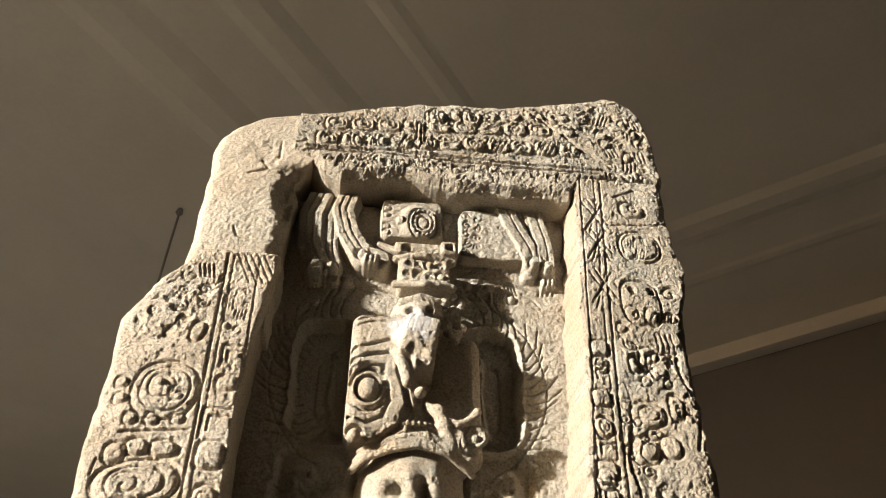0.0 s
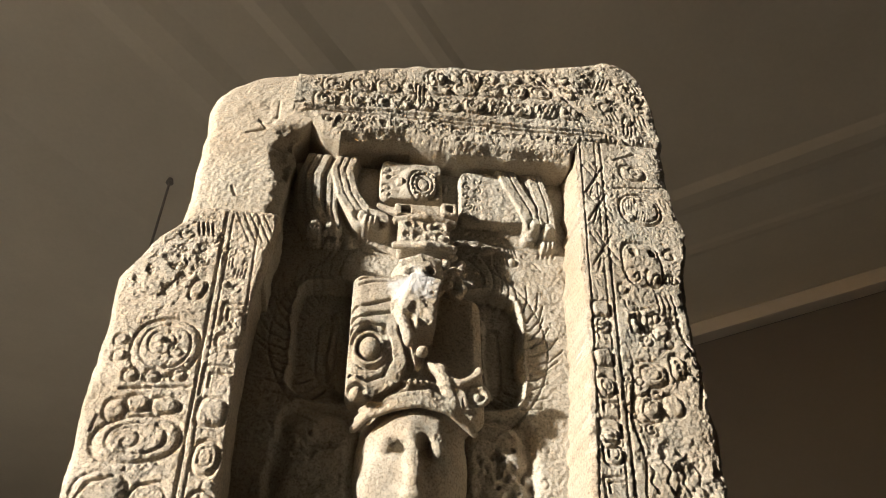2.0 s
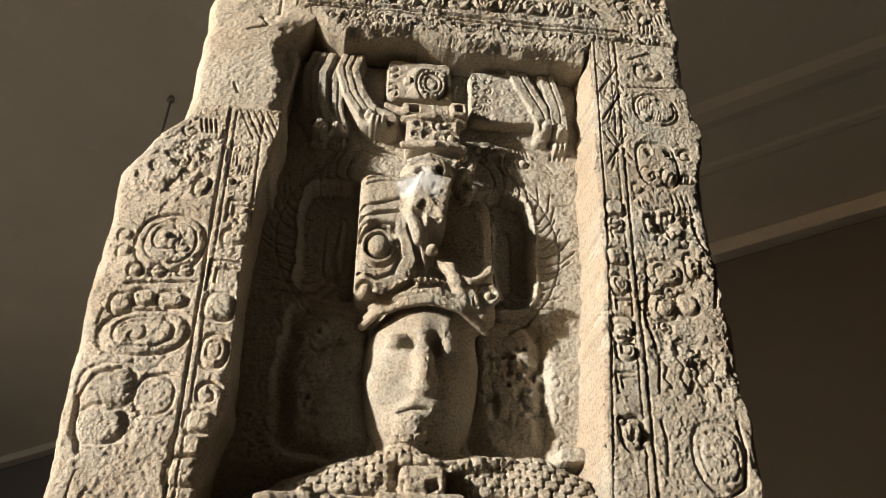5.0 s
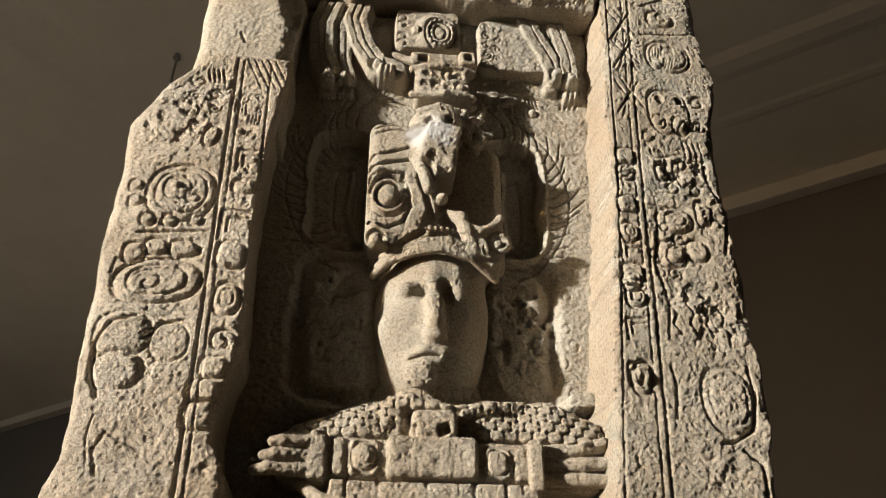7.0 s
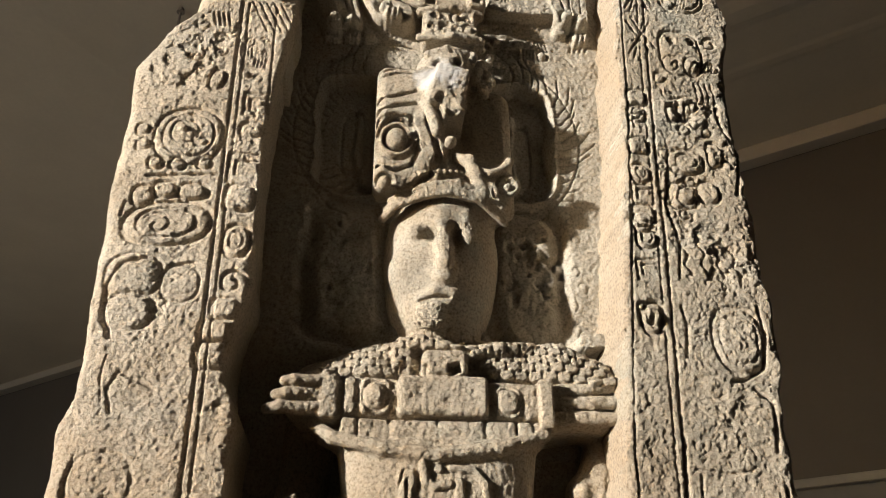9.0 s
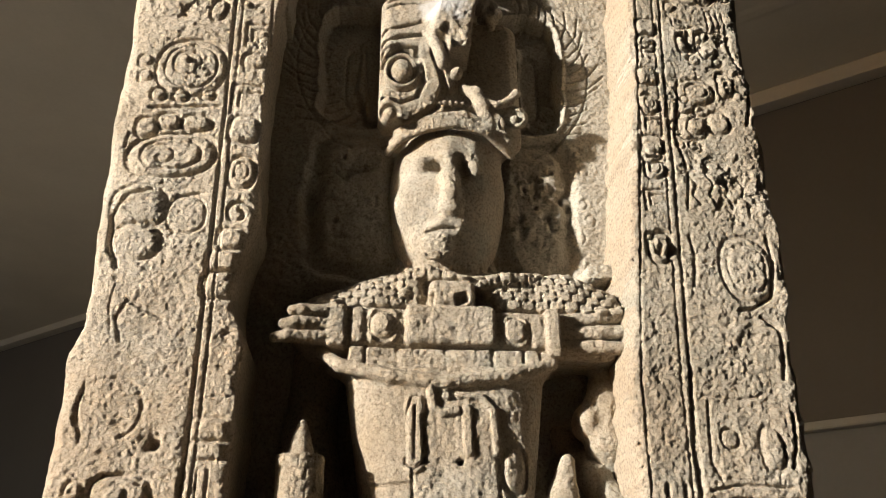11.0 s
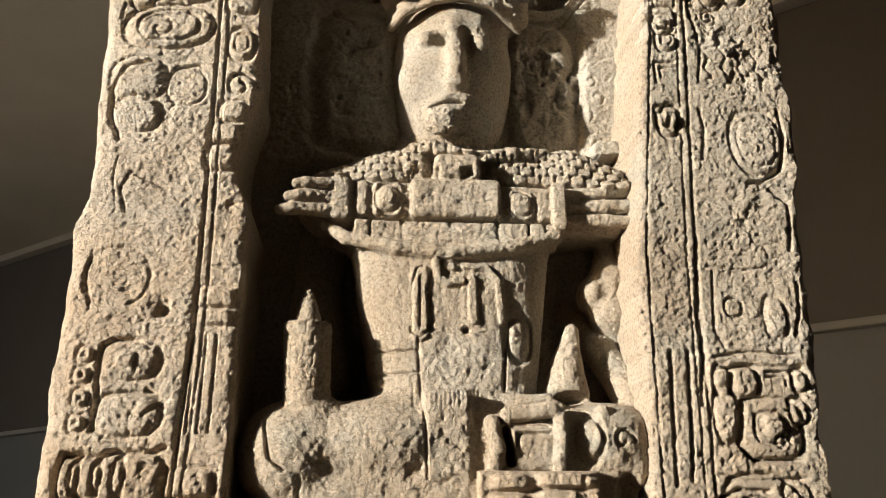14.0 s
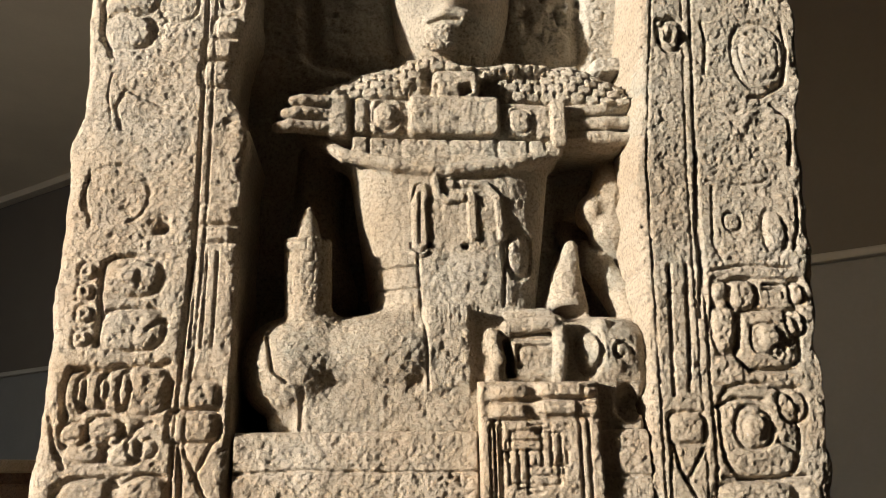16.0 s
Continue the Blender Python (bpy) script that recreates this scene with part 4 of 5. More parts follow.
# the fan: feathers that spread from the mask, mirrored in the shade
for side in (1, -1):
    for k in range(17):
        q = radians(62 - 7.4 * k)
        cx, cz = 0.085 * side, 2.565
        r0, r1 = 0.15, 0.232 + 0.012 * math.sin(k * 1.3)
        pts = [(cx + side * (r0 + (r1 - r0) * f) * math.cos(q + 0.30 * f * f), cz + 0.98 * (r0 + (r1 - r0) * f) * math.sin(q + 0.30 * f * f)) for f in (0, 0.35, 0.7, 1.0)]
        plumes.line(pts, 0.0026, 0.0052)
    plumes.line([(side * (0.060 + 0.235 * math.cos(radians(q))), 2.555 + 0.235 * math.sin(radians(q))) for q in range(-60, 66, 8)], 0.003, 0.0045)
    for k in range(9):
        plumes.scroll(side * (0.262 + 0.014 * math.sin(k * 2.1)), 2.36 - 0.034 * k, 0.018, 0.0024, 0.003, 0.9, 60 * k, side)
rel.H += plumes.H
depth = np.interp(Z, (1.40, 1.95, 2.08, 2.30, 2.80, 2.86, 3.03, 3.045), (0.19, 0.19, 0.135, 0.122, 0.112, 0.100, 0.092, 0.21)) - 0.03 * ease(X, 0.18, 0.24) * ease(2.05 - Z, 0, 0.1)
rel.H -= depth
# arched band round the hollow frames, the frames, and cushions beside the cheeks
for side, out in ((1, 0.238), (-1, 0.242)):
    x0, x1 = sorted((side * 0.10, side * out))
    rel.H -= 0.036 * frame_field(x0, x1, 2.405, 2.690, 0.045, 0.009)
    rel.H += 0.006 * (frame_field(x0 - 0.010, x1 + 0.010, 2.395, 2.700, 0.05, 0.004) - frame_field(x0, x1, 2.405, 2.690, 0.045, 0.004))
    rel.H += 0.016 * frame_field(min(side * 0.10, side * 0.165), max(side * 0.10, side * 0.165), 2.43, 2.645, 0.025, 0.006)
    rel.H -= 0.016 * (frame_field(x0 - 0.012, x1 + 0.012, 2.09, 2.395, 0.05, 0.010) - frame_field(x0 + 0.014, x1 - 0.014, 2.11, 2.370, 0.04, 0.014))
    rel.eaten(side * 0.18, 2.25, 0.075, 0.030, 54 + side, 0.03).ring(side * 0.175, 2.54, 0.022, 0.075, 0.004, 0.006, 0, 4)
for x, z in ((0.150, 2.285), (0.185, 2.300), (0.172, 2.245), (0.205, 2.318), (-0.190, 2.330), (-0.20, 2.20)):
    rel.boss(x, z, 0.0055, 0.006, -0.012, 0, 2, 0.6)
# broken ledge beside the cape
rel.boss(0.285, 2.100, 0.045, 0.016, 0.045, 4, 4, 0.2)
rel.worn(0.0018, 51, 0.4)
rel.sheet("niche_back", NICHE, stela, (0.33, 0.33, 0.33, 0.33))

# ---- the seated figure in high relief, one mesh ----
vol = Volume((-0.34, -0.03, 1.40), (0.345, 0.27, 2.94), 0.0021)
# head: a plain, worn, smooth oval
vol.ball((0.008, 0.190, 2.275), (0.119, 0.138, 0.155), 0.02).ball((0.003, 0.165, 2.182), (0.097, 0.116, 0.113), 0.03).ball((0.010, 0.190, 2.345), (0.106, 0.132, 0.060), 0.02)
vol.tube([at(0.066, -0.002, 2.322), at(0.050, 0.001, 2.262), at(0.039, 0.002, 2.212)], (0.009, 0.015), 0.016).ball(at(0.058, -0.014, 2.202), (0.012, 0.012, 0.010), 0.008).ball(at(0.058, 0.019, 2.202), (0.012, 0.012, 0.010), 0.008)
vol.ball(at(0.046, 0.002, 2.190), (0.018, 0.013, 0.012), 0.012)
vol.ball(at(0.056, -0.020, 2.284), (0.014, 0.010, 0.014), 0.010, True).ball(at(0.052, 0.028, 2.284), (0.014, 0.018, 0.026), 0.012, True)
vol.ball(at(0.070, -0.046, 2.288), (0.020, 0.019, 0.017), 0.008).ball(at(0.085, -0.058, 2.215), (0.036, 0.026, 0.040), 0.03)
vol.tube([at(0.072, 0.045, 2.332), at(0.070, 0.050, 2.286), at(0.078, 0.063, 2.244)], (0.013, 0.007), 0.010)
vol.tube([at(0.060, -0.040, 2.151), at(0.053, -0.014, 2.163), at(0.057, 0.016, 2.160)], 0.0065, 0.010).tube([at(0.062, -0.033, 2.138), at(0.056, -0.011, 2.139), at(0.060, 0.010, 2.145)], 0.007, 0.010)
vol.ball(at(0.060, -0.023, 2.113), (0.028, 0.014, 0.022), 0.02)
# helmet mask: block, brim, brow, eye, scrolls, spools
vol.block((-0.130, 0.044, 2.385), (0.010, 0.26, 2.672), 0.022, 0.010).block((-0.02, 0.092, 2.350), (0.150, 0.26, 2.668), 0.030, 0.02).block((0.08, 0.18, 2.36), (0.190, 0.26, 2.66), 0.03, 0.02)
vol.tube([at(0.105, -0.109, 2.336), at(0.070, -0.087, 2.345), at(0.052, -0.041, 2.358), at(0.046, 0.015, 2.368), at(0.055, 0.072, 2.358), at(0.090, 0.123, 2.333)], 0.0075, 0.003).tube([at(0.095, -0.100, 2.350), at(0.064, -0.077, 2.358), at(0.052, -0.030, 2.370), at(0.046, 0.020, 2.378), at(0.056, 0.076, 2.366), at(0.090, 0.120, 2.344)], 0.0085, 0.003)
vol.tube([at(0.085, -0.095, 2.365), at(0.055, -0.065, 2.372), at(0.045, -0.015, 2.383), at(0.042, 0.029, 2.389), at(0.055, 0.081, 2.375)], 0.0065, 0.003)
for k in range(15):
    f = k / 14
    vol.ball((-0.085 + 0.155 * f, 0.040 + 0.03 * (2 * f - 1) ** 2, 2.398 + 0.022 * f - 0.012 * (2 * f - 1) ** 2), (0.0058, 0.006, 0.0062), 0.003)
def oval(x, z, rx, rz):
    return [(x + rx * math.cos(k * math.pi / 10), z + rz * math.sin(k * math.pi / 10)) for k in range(21)]


def groove(pts, w):
    """A deep cut in the front of the mask, which turns back at its left edge."""
    for dy in (0.0, 0.008, 0.015):
        vol.tube([(x, 0.044 + dy + 0.6 * max(0.0, -0.105 - x), z) for x, z in pts], w, 0.003, True)


groove(oval(-0.088, 2.484, 0.038, 0.046), 0.0062)
groove(oval(-0.088, 2.484, 0.024, 0.028), 0.0042)
vol.ball(at(0.048, -0.088, 2.484), (0.019, 0.020, 0.022), 0.003)
groove([(-0.147, 2.527), (-0.123, 2.552), (-0.090, 2.566), (-0.053, 2.572)], 0.0052)
groove([(-0.146, 2.564), (-0.118, 2.581), (-0.085, 2.592), (-0.051, 2.604)], 0.0042)
groove([(-0.143, 2.492), (-0.129, 2.523), (-0.094, 2.542), (-0.061, 2.540), (-0.058, 2.506), (-0.045, 2.462), (-0.059, 2.424), (-0.090, 2.409), (-0.123, 2.421)], 0.0046)
groove([(-0.030, 2.589), (-0.027, 2.529), (-0.014, 2.486), (-0.007, 2.456), (-0.022, 2.406), (-0.064, 2.375), (-0.085, 2.381)], 0.0070)
groove(oval(-0.111, 2.378, 0.020, 0.021), 0.0052)
vol.ball(at(0.046, -0.109, 2.378), (0.013, 0.016, 0.014), 0.003)
# the bands are dressed flat
vol.block((-0.25, -0.10, 2.395), (-0.030, 0.034, 2.72), 0.004, 0.008, True).block((0.048, -0.10, 2.395), (0.25, 0.040, 2.72), 0.004, 0.010, True)
# broken snout and the tooth under it
vol.block((-0.024, 0.008, 2.552), (0.046, 0.11, 2.648), 0.007, 0.006, False, -12).block((-0.004, 0.012, 2.530), (0.040, 0.10, 2.575), 0.007, 0.006, False, 8).ball(at(0.040, 0.015, 2.478), (0.012, 0.016, 0.010), 0.004).ball(at(0.040, -0.003, 2.606), (0.036, 0.026, 0.032), 0.014).tube([at(0.046, -0.033, 2.575), at(0.036, -0.020, 2.533), at(0.034, -0.012, 2.496)], 0.011, 0.004)
vol.ball(at(0.045, 0.002, 2.434), (0.022, 0.035, 0.018), 0.006, True).ball(at(0.040, 0.087, 2.501), (0.030, 0.035, 0.040), 0.008, True)
vol.tube([at(0.070, 0.033, 2.466), at(0.056, 0.053, 2.447), at(0.053, 0.063, 2.416), at(0.056, 0.076, 2.378)], (0.011, 0.015), 0.008)
vol.tube([at(0.054, 0.067, 2.429), at(0.050, 0.091, 2.418), at(0.052, 0.116, 2.430), at(0.050, 0.130, 2.447)], (0.0065, 0.009), 0.003)
vol.ball(at(0.066, 0.129, 2.403), (0.025, 0.014, 0.025), 0.004).ball(at(0.054, 0.126, 2.396), (0.017, 0.010, 0.017), 0.003, True).ball(at(0.062, 0.127, 2.396), (0.008, 0.010, 0.008), 0.002).ball(at(0.056, 0.101, 2.381), (0.007, 0.008, 0.014), 0.002)
# little mask, side drops, crown, knot
vol.ball(at(0.095, 0.011, 2.695), (0.062, 0.058, 0.050), 0.02).ball(at(0.075, -0.032, 2.651), (0.032, 0.030, 0.028), 0.012).ball(at(0.060, -0.003, 2.638), (0.026, 0.024, 0.024), 0.012)
vol.tube([at(0.045, 0.009, 2.685), at(0.036, 0.011, 2.654)], (0.007, 0.013), 0.006).ball(at(0.046, -0.010, 2.683), (0.010, 0.010, 0.008), 0.004, True).ball(at(0.046, 0.031, 2.687), (0.010, 0.010, 0.008), 0.004, True).tube([at(0.052, -0.028, 2.708), at(0.044, 0.010, 2.718), at(0.052, 0.049, 2.716)], 0.010, 0.004)
for k in range(7):
    vol.ball((0.078 + 0.010 * math.sin(k * 2.4), 0.074, 2.775 - 0.021 * k), (0.012, 0.010, 0.013), 0.004)
    vol.ball((0.100 + 0.008 * math.sin(k * 1.7 + 1), 0.080, 2.740 - 0.017 * k), (0.010, 0.009, 0.011), 0.004)
vol.block((-0.040, 0.048, 2.765), (0.078, 0.14, 2.840), 0.014, 0.006)
vol.tube([(-0.045, 0.06, 2.84), (0.02, 0.045, 2.846), (0.085, 0.06, 2.84)], 0.009, 0.003).tube([(-0.045, 0.06, 2.765), (0.02, 0.045, 2.760), (0.085, 0.06, 2.765)], 0.009, 0.003)
vol.block((-0.050, 0.055, 2.858), (0.090, 0.13, 2.892), 0.008, 0.004).block((-0.035, 0.05, 2.862), (-0.012, 0.075, 2.884), 0.004, 0.003, True).block((0.056, 0.045, 2.855), (0.098, 0.10, 2.897), 0.010, 0.003).block((0.068, 0.02, 2.866), (0.086, 0.068, 2.886), 0.004, 0.003, True)
vol.tube([(-0.05, 0.07, 2.872), (-0.085, 0.07, 2.888)], (0.010, 0.007), 0.004)
# scaled cape, bar across the breast, rim
vol.tube([(-0.205, 0.118, 1.985), (-0.12, 0.122, 2.015), (-0.03, 0.128, 2.028), (0.10, 0.126, 2.030), (0.20, 0.120, 2.034), (0.262, 0.118, 2.010)], 0.056, 0.02).tube([(-0.09, 0.14, 2.055), (0.0, 0.15, 2.07), (0.11, 0.14, 2.058)], 0.036, 0.03).block((-0.20, 0.07, 1.93), (0.29, 0.24, 1.99), 0.020, 0.02).trunk((0.01, 0.20, 2.0), (0.075, 0.06), (0.01, 0.20, 2.14), (0.06, 0.05), 0.02)
vol.tube([at(0.085, -0.089, 2.059), at(0.070, -0.038, 2.073), at(0.062, 0.026, 2.052), at(0.070, 0.095, 2.063), at(0.085, 0.155, 2.073)], 0.012, 0.008)
vol.block((-0.195, 0.048, 1.937), (0.182, 0.15, 2.002), 0.012, 0.008)
vol.block((-0.200, 0.040, 1.932), (-0.168, 0.12, 2.008), 0.007, 0.003).block((-0.162, 0.044, 1.940), (-0.140, 0.12, 2.002), 0.007, 0.003).block((-0.134, 0.040, 1.942), (-0.086, 0.12, 1.999), 0.010, 0.003).block((-0.074, 0.034, 1.938), (0.072, 0.12, 2.006), 0.010, 0.003).block((0.082, 0.042, 1.940), (0.128, 0.12, 1.992), 0.012, 0.003).block((0.132, 0.046, 1.938), (0.154, 0.12, 1.992), 0.006, 0.003).block((0.156, 0.036, 1.922), (0.180, 0.12, 2.006), 0.006, 0.003)
# collar knot
vol.block((-0.036, 0.030, 2.006), (0.040, 0.10, 2.050), 0.012, 0.006).block((0.006, 0.00, 2.008), (0.028, 0.055, 2.026), 0.004, 0.003, True, 20).block((-0.040, 0.00, 2.004), (-0.026, 0.05, 2.024), 0.003, 0.003, True)
vol.block((-0.085, 0.058, 2.030), (-0.045, 0.12, 2.062), 0.010, 0.006).tube([(-0.070, 0.075, 2.075), (-0.030, 0.070, 2.062), (0.02, 0.065, 2.055)], 0.008, 0.006)
# stone drops under the bar and the rim below
for k in range(13):
    u = -0.150 + 0.0255 * k + 0.002 * math.sin(k * 2.3)
    vol.block((u - 0.0122, 0.043, 1.908 - 0.006 * math.cos((k - 6) / 5)), (u + 0.0122, 0.10, 1.934 - 0.002 * math.cos((k - 6) / 5)), 0.005, 0.003)
vol.tube([at(0.075, -0.209, 1.930), at(0.052, -0.174, 1.902), at(0.036, -0.095, 1.883), at(0.030, -0.008, 1.874), at(0.036, 0.083, 1.887), at(0.055, 0.164, 1.914)], 0.0105, 0.004)
vol.ball((-0.015, 0.110, 1.912), (0.185, 0.070, 0.024), 0.012)
# bundled ends of the bar
for k in range(3):
    vol.tube([(-0.19, 0.055, 1.992 - 0.022 * k), (-0.240 - 0.010 * k, 0.036, 1.988 - 0.022 * k), (-0.254 - 0.012 * k, 0.034, 1.986 - 0.023 * k)], (0.0125, 0.0085), 0.002)
    vol.tube([(0.18, 0.070, 1.992 - 0.021 * k), (0.25, 0.062, 2.000 - 0.026 * k), (0.305, 0.064, 2.008 - 0.030 * k)], (0.012, 0.0115), 0.002)
# waist, arms
vol.trunk((0.000, 0.130, 1.640), (0.126, 0.088), (-0.004, 0.130, 1.900), (0.164, 0.094), 0.010, 3.2)
vol.tube([(-0.215, 0.20, 1.95), (-0.225, 0.20, 1.82), (-0.19, 0.18, 1.70)], (0.045, 0.038), 0.02)
vol.tube([at(0.15, 0.286, 1.933), at(0.115, 0.261, 1.859), at(0.115, 0.261, 1.804), at(0.155, 0.292, 1.755)], (0.030, 0.034), 0.01).ball(at(0.12, 0.231, 1.836), (0.022, 0.04, 0.030), 0.01).tube([at(0.22, 0.198, 1.855), at(0.13, 0.238, 1.751), at(0.09, 0.283, 1.655)], (0.022, 0.030), 0.006)
vol.tube([at(0.080, 0.185, 1.764), at(0.085, 0.176, 1.715), at(0.085, 0.172, 1.670)], (0.012, 0.036), 0.006)
# crossed legs, hands, seat cloth
vol.block((-0.312, 0.018, 1.505), (-0.035, 0.24, 1.645), 0.056, 0.02).ball((-0.235, 0.072, 1.568), (0.080, 0.076, 0.074), 0.02).ball((-0.10, 0.08, 1.59), (0.12, 0.085, 0.058), 0.03).tube([at(0.055, -0.223, 1.660), at(0.05, -0.209, 1.629)], 0.030, 0.02)
vol.block((-0.02, 0.018, 1.520), (0.285, 0.24, 1.640), 0.035, 0.02).ball((0.225, 0.075, 1.590), (0.062, 0.072, 0.058), 0.02).tube([at(0.050, 0.080, 1.638), at(0.045, 0.149, 1.648)], (0.018, 0.014), 0.01)
vol.block((-0.235, 0.014, 1.470), (0.262, 0.26, 1.545), 0.014, 0.008).block((-0.055, 0.006, 1.535), (0.015, 0.12, 1.660), 0.010, 0.010)
vol.block((0.050, 0.006, 1.545), (0.135, 0.10, 1.612), 0.012, 0.006).block(at(-0.02, 0.058, 1.551), at(0.06, 0.074, 1.607), 0.005, 0.003, True, 8).tube([at(0.015, 0.044, 1.614), at(0.006, 0.050, 1.575), at(0.010, 0.042, 1.543)], 0.011, 0.004).tube([at(0.012, 0.141, 1.626), at(0.004, 0.143, 1.591), at(0.010, 0.137, 1.549)], 0.010, 0.004).tube([at(0.014, 0.068, 1.624), at(0.010, 0.131, 1.631)], 0.012, 0.004)
vol.tube([at(0.022, 0.209, 1.630), at(0.012, 0.202, 1.592), at(0.016, 0.226, 1.568)], 0.011, 0.005).ball(at(0.03, 0.173, 1.655), (0.034, 0.06, 0.012), 0.006, True)
vol.ball(at(0.03, 0.240, 1.516), (0.020, 0.035, 0.028), 0.010, True).block((-0.275, 0.03, 1.476), (-0.22, 0.12, 1.520), 0.018, 0.01)
# little brick tower with a pointed top
vol.trunk((-0.222, 0.050, 1.635), (0.034, 0.032), (-0.226, 0.048, 1.760), (0.036, 0.032), 0.003).tube([(-0.225, 0.048, 1.760), (-0.226, 0.048, 1.786), (-0.226, 0.048, 1.808)], (0.021, 0.007), 0.003)
# fine carving over the forms
fine = Relief(lambda z: z * 0 - 0.34, lambda z: z * 0 + 0.345, 1.40, 2.94, 0.0014)
fine.bite = 0.45
for j in range(6):
    for i in range(22):
        x = -0.235 + 0.0245 * i + 0.01225 * (j % 2)
        z = 2.012 + 0.0158 * j + (0.006 * (x + 0.235) / 0.2 if x < -0.035 else 0.006) - 0.010 * max(0.0, x - 0.20) / 0.08
        if not -0.045 < x < 0.048 or z > 2.058:
            fine.boss(x, z, 0.0132, 0.0098, 0.0075, 0, 2.6, 0.22).boss(x, z - 0.006, 0.009, 0.004, 0.0015)
fine.line([(-0.043, 2.146), (-0.014, 2.154), (0.014, 2.154)], 0.003, 0.005)
fine.disc(-0.110, 1.970, 0.019, 0.023, 0.6, 0.006).eaten(0.0, 1.972, 0.07, 0.004, 601, 0.006).ring(0.105, 1.966, 0.018, 0.021, 0.004, 0.004)
# waist wraps, strap and buckle
for z0, x0, x1 in ((1.865, -0.16, -0.075), (1.842, -0.16, -0.075), (1.806, -0.16, -0.078), (1.792, -0.15, -0.078), (1.740, -0.15, -0.060), (1.724, -0.15, -0.060), (1.690, -0.14, -0.06), (1.846, 0.07, 0.13), (1.826, 0.07, 0.13), (1.790, 0.075, 0.13), (1.752, 0.07, 0.12)):
    fine.line([(x0, z0 + 0.003), ((x0 + x1) / 2, z0 - 0.003), (x1, z0)], 0.0024, 0.0075)
fine.bars(-0.095, 1.800, 0.020, 0.013, 5, 0.003, 0.004)
strap = [(-0.042, 1.858), (-0.064, 1.850), (-0.071, 1.822), (-0.071, 1.750), (-0.056, 1.744), (-0.043, 1.754), (-0.047, 1.822), (-0.038, 1.841)]
fine.line([(-0.058, 1.842), (-0.059, 1.750)], 0.016, -0.006).line(strap, 0.0032, 0.009).line([(-0.058, 1.836), (-0.058, 1.759)], 0.0030, 0.007)
fine.line([(-0.034, 1.860), (-0.030, 1.836), (-0.016, 1.827), (0.006, 1.831)], 0.007, -0.007).ring(-0.009, 1.853, 0.012, 0.009, 0.004, 0.006).boss(-0.009, 1.853, 0.009, 0.007, 0.005).line([(0.010, 1.856), (0.046, 1.852), (0.063, 1.832), (0.068, 1.769)], 0.006, -0.006).line([(0.022, 1.833), (0.024, 1.769)], 0.008, -0.005)
fine.boss(0.012, 1.754, 0.0065, 0.0065, -0.02, 0, 2, 0.5)
fine.line([(-0.061, 1.741), (-0.057, 1.663), (-0.052, 1.610), (-0.048, 1.535)], 0.003, 0.006).line([(0.069, 1.760), (0.072, 1.716), (0.069, 1.663)], 0.004, 0.006).blob(0.095, 1.745, 0.019, 0.034, 0.006)
fine.eaten(0.0, 1.71, 0.06, 0.0055, 603, 0.012).eaten(0.02, 1.66, 0.06, 0.006, 604, 0.009).eaten(-0.09, 1.72, 0.03, 0.006, 605, 0.009)
fine.bars(-0.012, 1.648, 0.11, 0.026, 17, 0.0022)
fine.line([(-0.276, 1.610), (-0.266, 1.562), (-0.246, 1.546)], 0.004, 0.009).line([(-0.225, 1.537), (-0.225, 1.483)], 0.006, 0.006)
fine.eaten(-0.05, 1.51, 0.12, 0.008, 606, 0.016)
fine.hook(0.095, 1.587, 0.06, 0.04, 0.006).scroll(0.232, 1.588, 0.018, 0.005, 0.006, 0.9, 0).blob(0.186, 1.592, 0.016, 0.030, 0.008)
# bricks of the tower
for k in range(7):
    z0 = 1.662 + 0.0158 * k
    fine.line([(-0.262, z0), (-0.226, z0 - 0.005), (-0.188, z0)], 0.0017, 0.0024)
    for i in range(4):
        u = -0.256 + 0.021 * i + 0.010 * (k % 2)
        fine.line([(u, z0), (u, z0 + 0.0150)], 0.0016, 0.0022)
# feathers and bands of the mask
fine.filler(-0.034, 0.072, 2.772, 2.834, 0.026, 607, 0.006).line([(-0.04, 2.800), (0.02, 2.792), (0.078, 2.800)], 0.003, 0.004).eaten(0.010, 2.542, 0.045, 0.034, 608, 0.022).eaten(0.080, 2.684, 0.05, 0.010, 609, 0.01)
for k in range(3):
    fine.line([(-0.125, 2.635 + 0.014 * k), (-0.09, 2.648 + 0.014 * k), (-0.04, 2.652 + 0.014 * k)], 0.003, 0.005)
fine.line([(-0.130, 2.498), (-0.124, 2.533), (-0.094, 2.546), (-0.064, 2.540)], 0.0035, 0.006)
fine.eaten(-0.017, 2.300, 0.034, 0.010, 610, 0.007).eaten(-0.023, 2.122, 0.036, 0.009, 611, 0.006).eaten(0.007, 2.253, 0.03, 0.012, 612, 0.007).eaten(0.054, 2.286, 0.03, 0.012, 613, 0.007)
smoothness = 1 - 0.55 * ease(-np.hypot((fine.X - 0.008) / 0.11, (fine.Z - 2.22) / 0.15), -1.1, -0.8) - 0.4 * ease(-np.hypot((fine.X + 0.12) / 0.06, (fine.Z - 1.77) / 0.14), -1.1, -0.6)
grain = Relief(lambda z: z * 0 - 0.34, lambda z: z * 0 + 0.345, 1.40, 2.94, 0.0014).worn(0.0017, 614, 0.3)
fine.H += grain.H * smoothness
verts, faces = vol.mesh()
verts[:, 1] -= fine.sample(verts[:, 0], verts[:, 2])
mesh_object("carved_figure", verts, faces, FIGURE, stela)

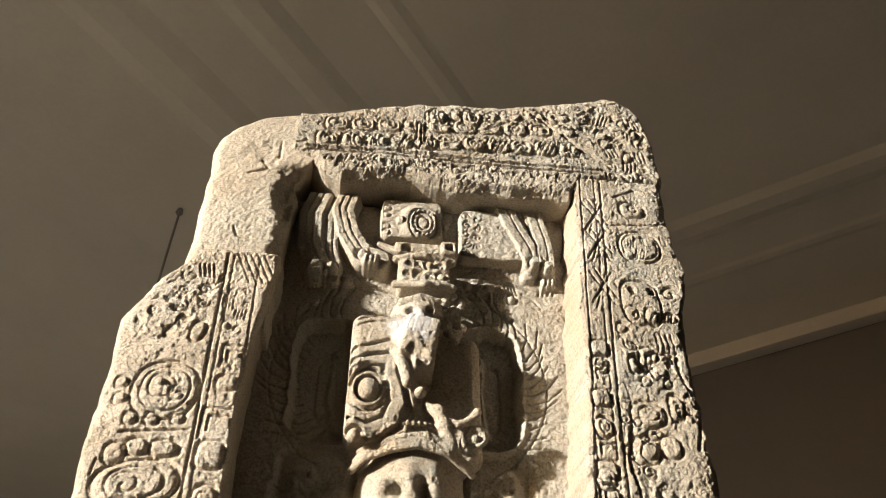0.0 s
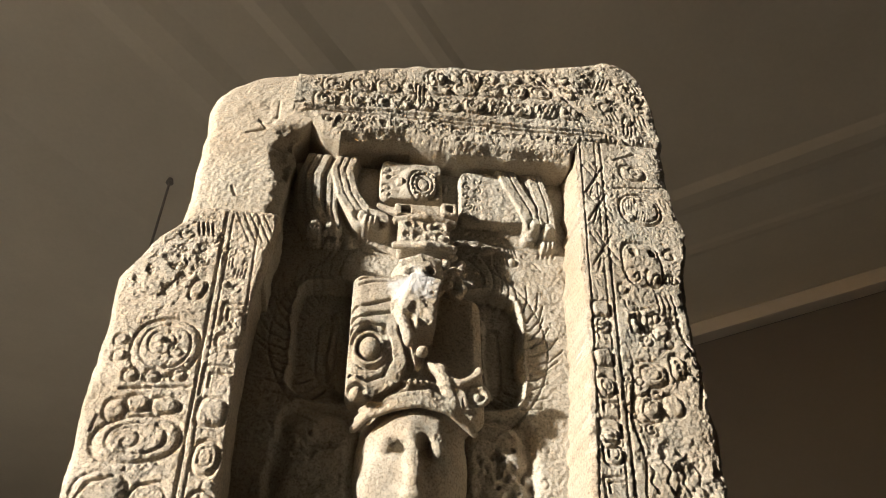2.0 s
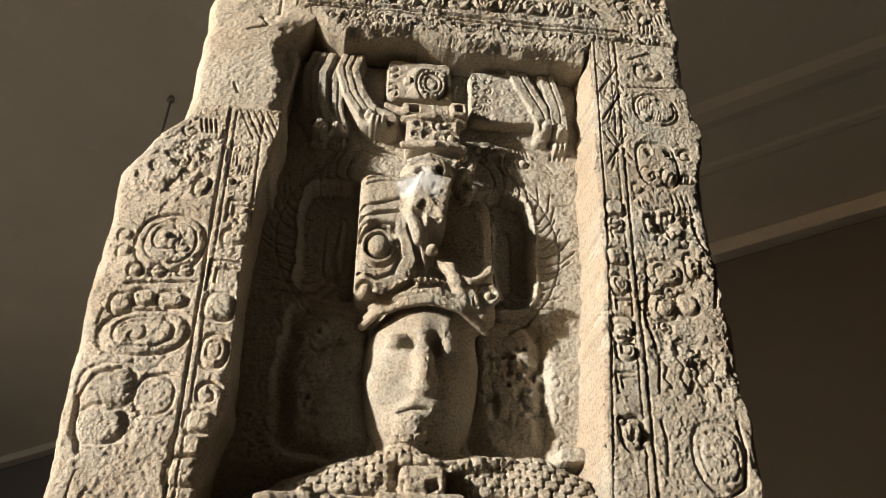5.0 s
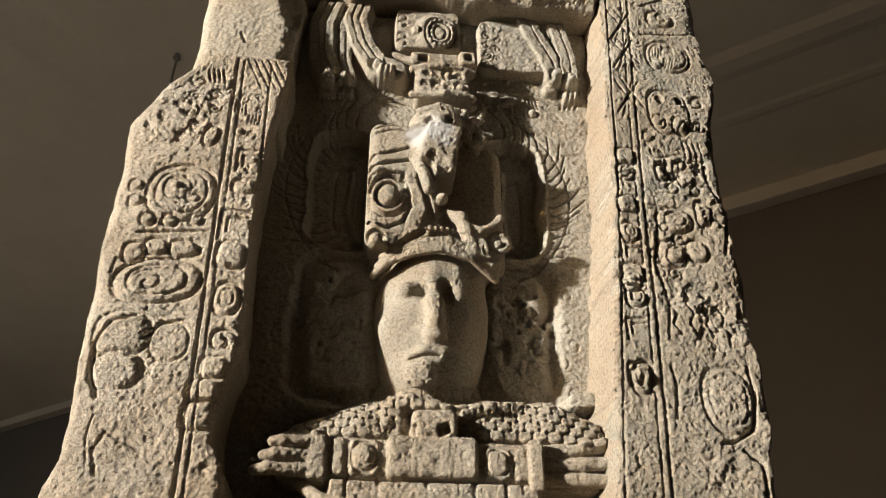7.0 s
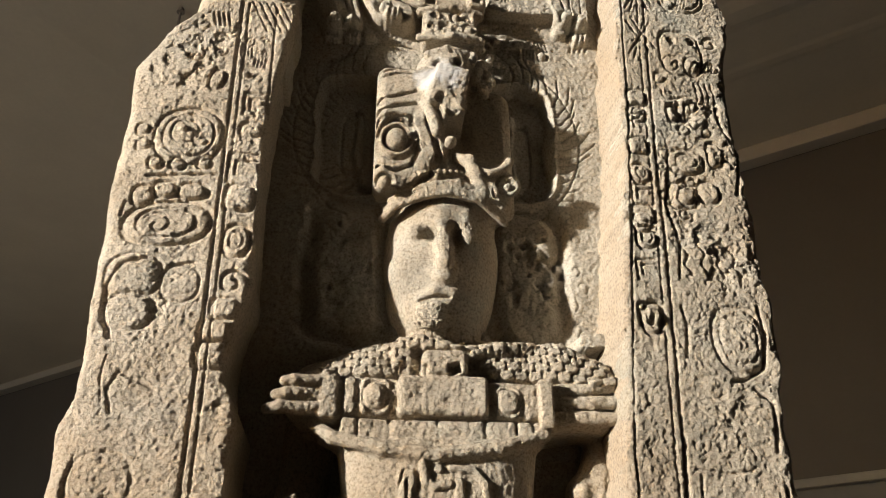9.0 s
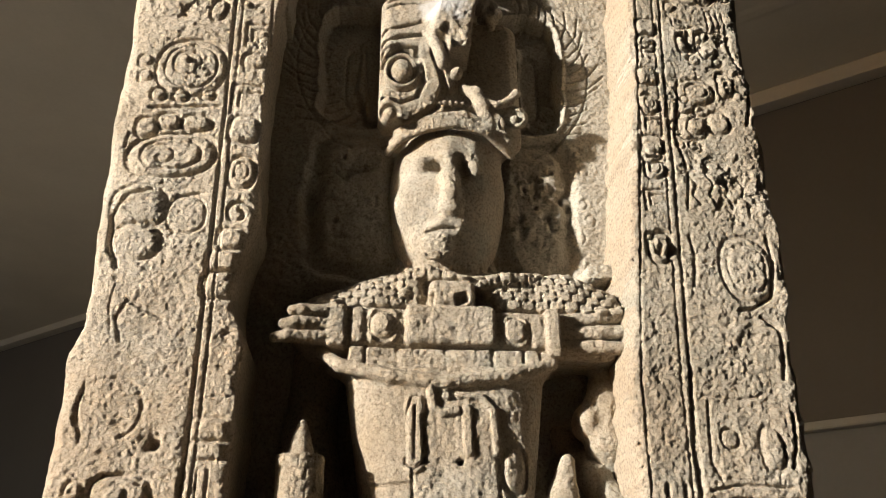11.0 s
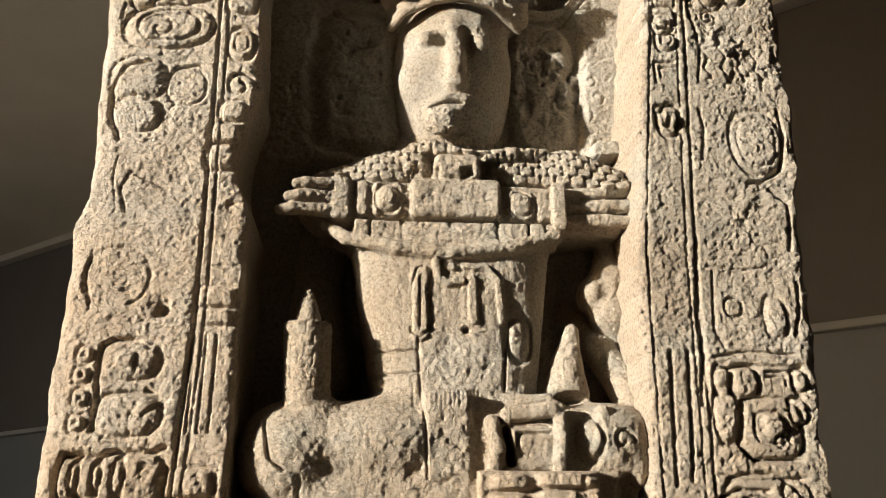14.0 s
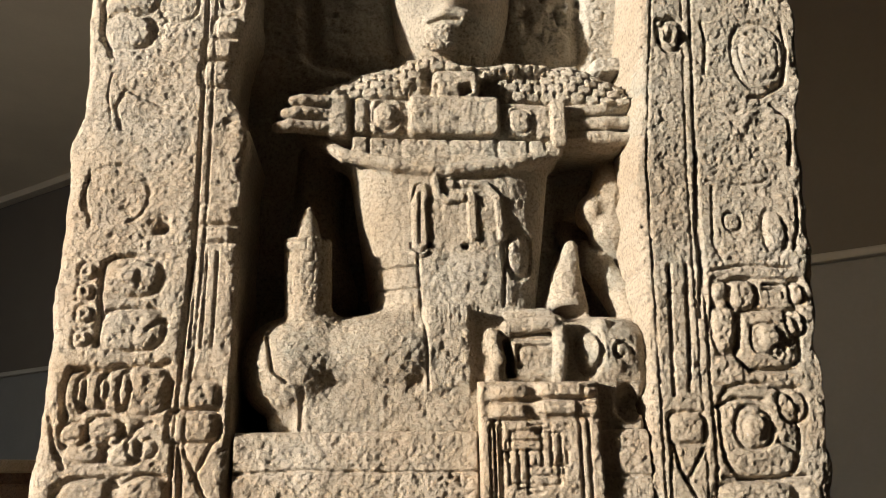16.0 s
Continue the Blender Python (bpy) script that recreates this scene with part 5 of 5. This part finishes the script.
# ---- throne front, and the woven mat that hangs over it ----
rel = Relief(lambda z: z * 0 - 0.312, lambda z: z * 0 + 0.262, 1.36, 1.479, STEP)
rel.keen = 0.6
rel.line([(-0.310, 1.425), (-0.216, 1.428), (-0.141, 1.425), (0.020, 1.423)], 0.004, 0.008).line([(0.021, 1.476), (0.020, 1.389)], 0.005, 0.012).line([(0.180, 1.475), (0.179, 1.386)], 0.005, 0.014).line([(0.185, 1.419), (0.264, 1.415)], 0.004, 0.007)
rel.filler(-0.04, 0.02, 1.38, 1.42, 0.02, 701, 0.004)
rel.worn(0.0020, 71, 0.15).round_off("t", 0.012, 72, 0.5)
rel.sheet("throne", LIME, stela, (0.24, 0.24, 0.2, 0.2), front=0.004)
rel = Relief(lambda z: z * 0 + 0.020, lambda z: z * 0 + 0.192, 1.36, 1.545, STEP)
rel.keen = 0.55
for a, b, w in ((0.067, 1.530, 0.034), (0.066, 1.504, 0.034), (0.140, 1.533, 0.050), (0.130, 1.508, 0.040), (0.180, 1.525, 0.014), (0.175, 1.508, 0.016)):
    rel.blob(a, b, w, 0.012, 0.009, 0, 5)
rel.line([(0.037, 1.491), (0.190, 1.492)], 0.005, 0.010)
for u in (0.040, 0.050, 0.160, 0.172):
    rel.line([(u, 1.36), (u, 1.49)], 0.0045, 0.010)
c = (0.095, 1.440)
for q in range(4):
    a = q * math.pi / 2
    for k in (0, 1, 2):
        o, e = 0.010 + 0.013 * k, 0.045 - 0.006 * k
        p = [(o, -0.010), (o, e), (-0.012 + o * 0.4, e)]
        rel.line([(c[0] + u * math.cos(a) - v * math.sin(a), c[1] + u * math.sin(a) + v * math.cos(a)) for u, v in p], 0.0042, 0.009)
rel.bars(0.040, 1.434, 0.012, 0.10, 2, 0.007)
rel.worn(0.0018, 75, 0.3).round_off("ltr", 0.008, 76, 0.7)
rel.sheet("mat", LIME, stela, (0.05, 0.05, 0.05, 0.05), "woven mat carved over the throne edge", front=-0.010)
rel = Relief(edge([(BASE, -0.52), (1.36, -0.575)], 0.006, 81), edge([(BASE, 0.49), (1.36, 0.527)], 0.006, 82), BASE, 1.36, 0.012)
rel.worn(0.006, 83).round_off("lr", 0.04, 84)
rel.sheet("shaft", LIME, stela, (0.46, 0.46, 0.46, 0.46), "rough lower shaft of the stela")

# ---- the carved block on a pedestal further off ----
other = tagged(new("carved_block"), "reddish brown carved stone block on a dark pedestal", "sculpture")
OX, OY, OZ = -1.408, 1.290, 1.475
turned = Matrix.Translation((OX, OY, 0)) @ Matrix.Rotation(-AXIS, 4, "Z")
REDSTONE = stone("reddish_stone", (0.30, 0.20, 0.14), (0.20, 0.12, 0.08), (0.38, 0.30, 0.24), (0.25, 0.22, 0.20))
part("pedestal", box_bm(-0.34, 0.34, -0.30, 0.30, 0.0, 0.90, 0.01, 2, turned), PLINTH_PAINT, other, "dark painted pedestal")
part("top_slab", box_bm(-0.33, 0.33, -0.29, 0.29, OZ - 0.035, OZ, 0.010, 3, turned), LIME, other, "pale worn top slab")
part("neck", box_bm(-0.29, 0.29, -0.25, 0.25, OZ - 0.065, OZ - 0.033, 0.008, 2, turned), REDSTONE, other)
bm = box_bm(-0.31, 0.31, -0.27, 0.27, 0.90, OZ - 0.063, 0.02, 3)
bmesh.ops.subdivide_edges(bm, edges=list(bm.edges), cuts=14, use_grid_fill=True)
for v in bm.verts:
    v.co += Vector((v.co.x, v.co.y, 0)).normalized() * 0.012 * noise.noise(v.co * 18) + Vector((0, 0, 0.004 * noise.noise(v.co * 30)))
bmesh.ops.transform(bm, matrix=turned, verts=bm.verts)
part("block", bm, REDSTONE, other, "reddish stone with worn carving", True)
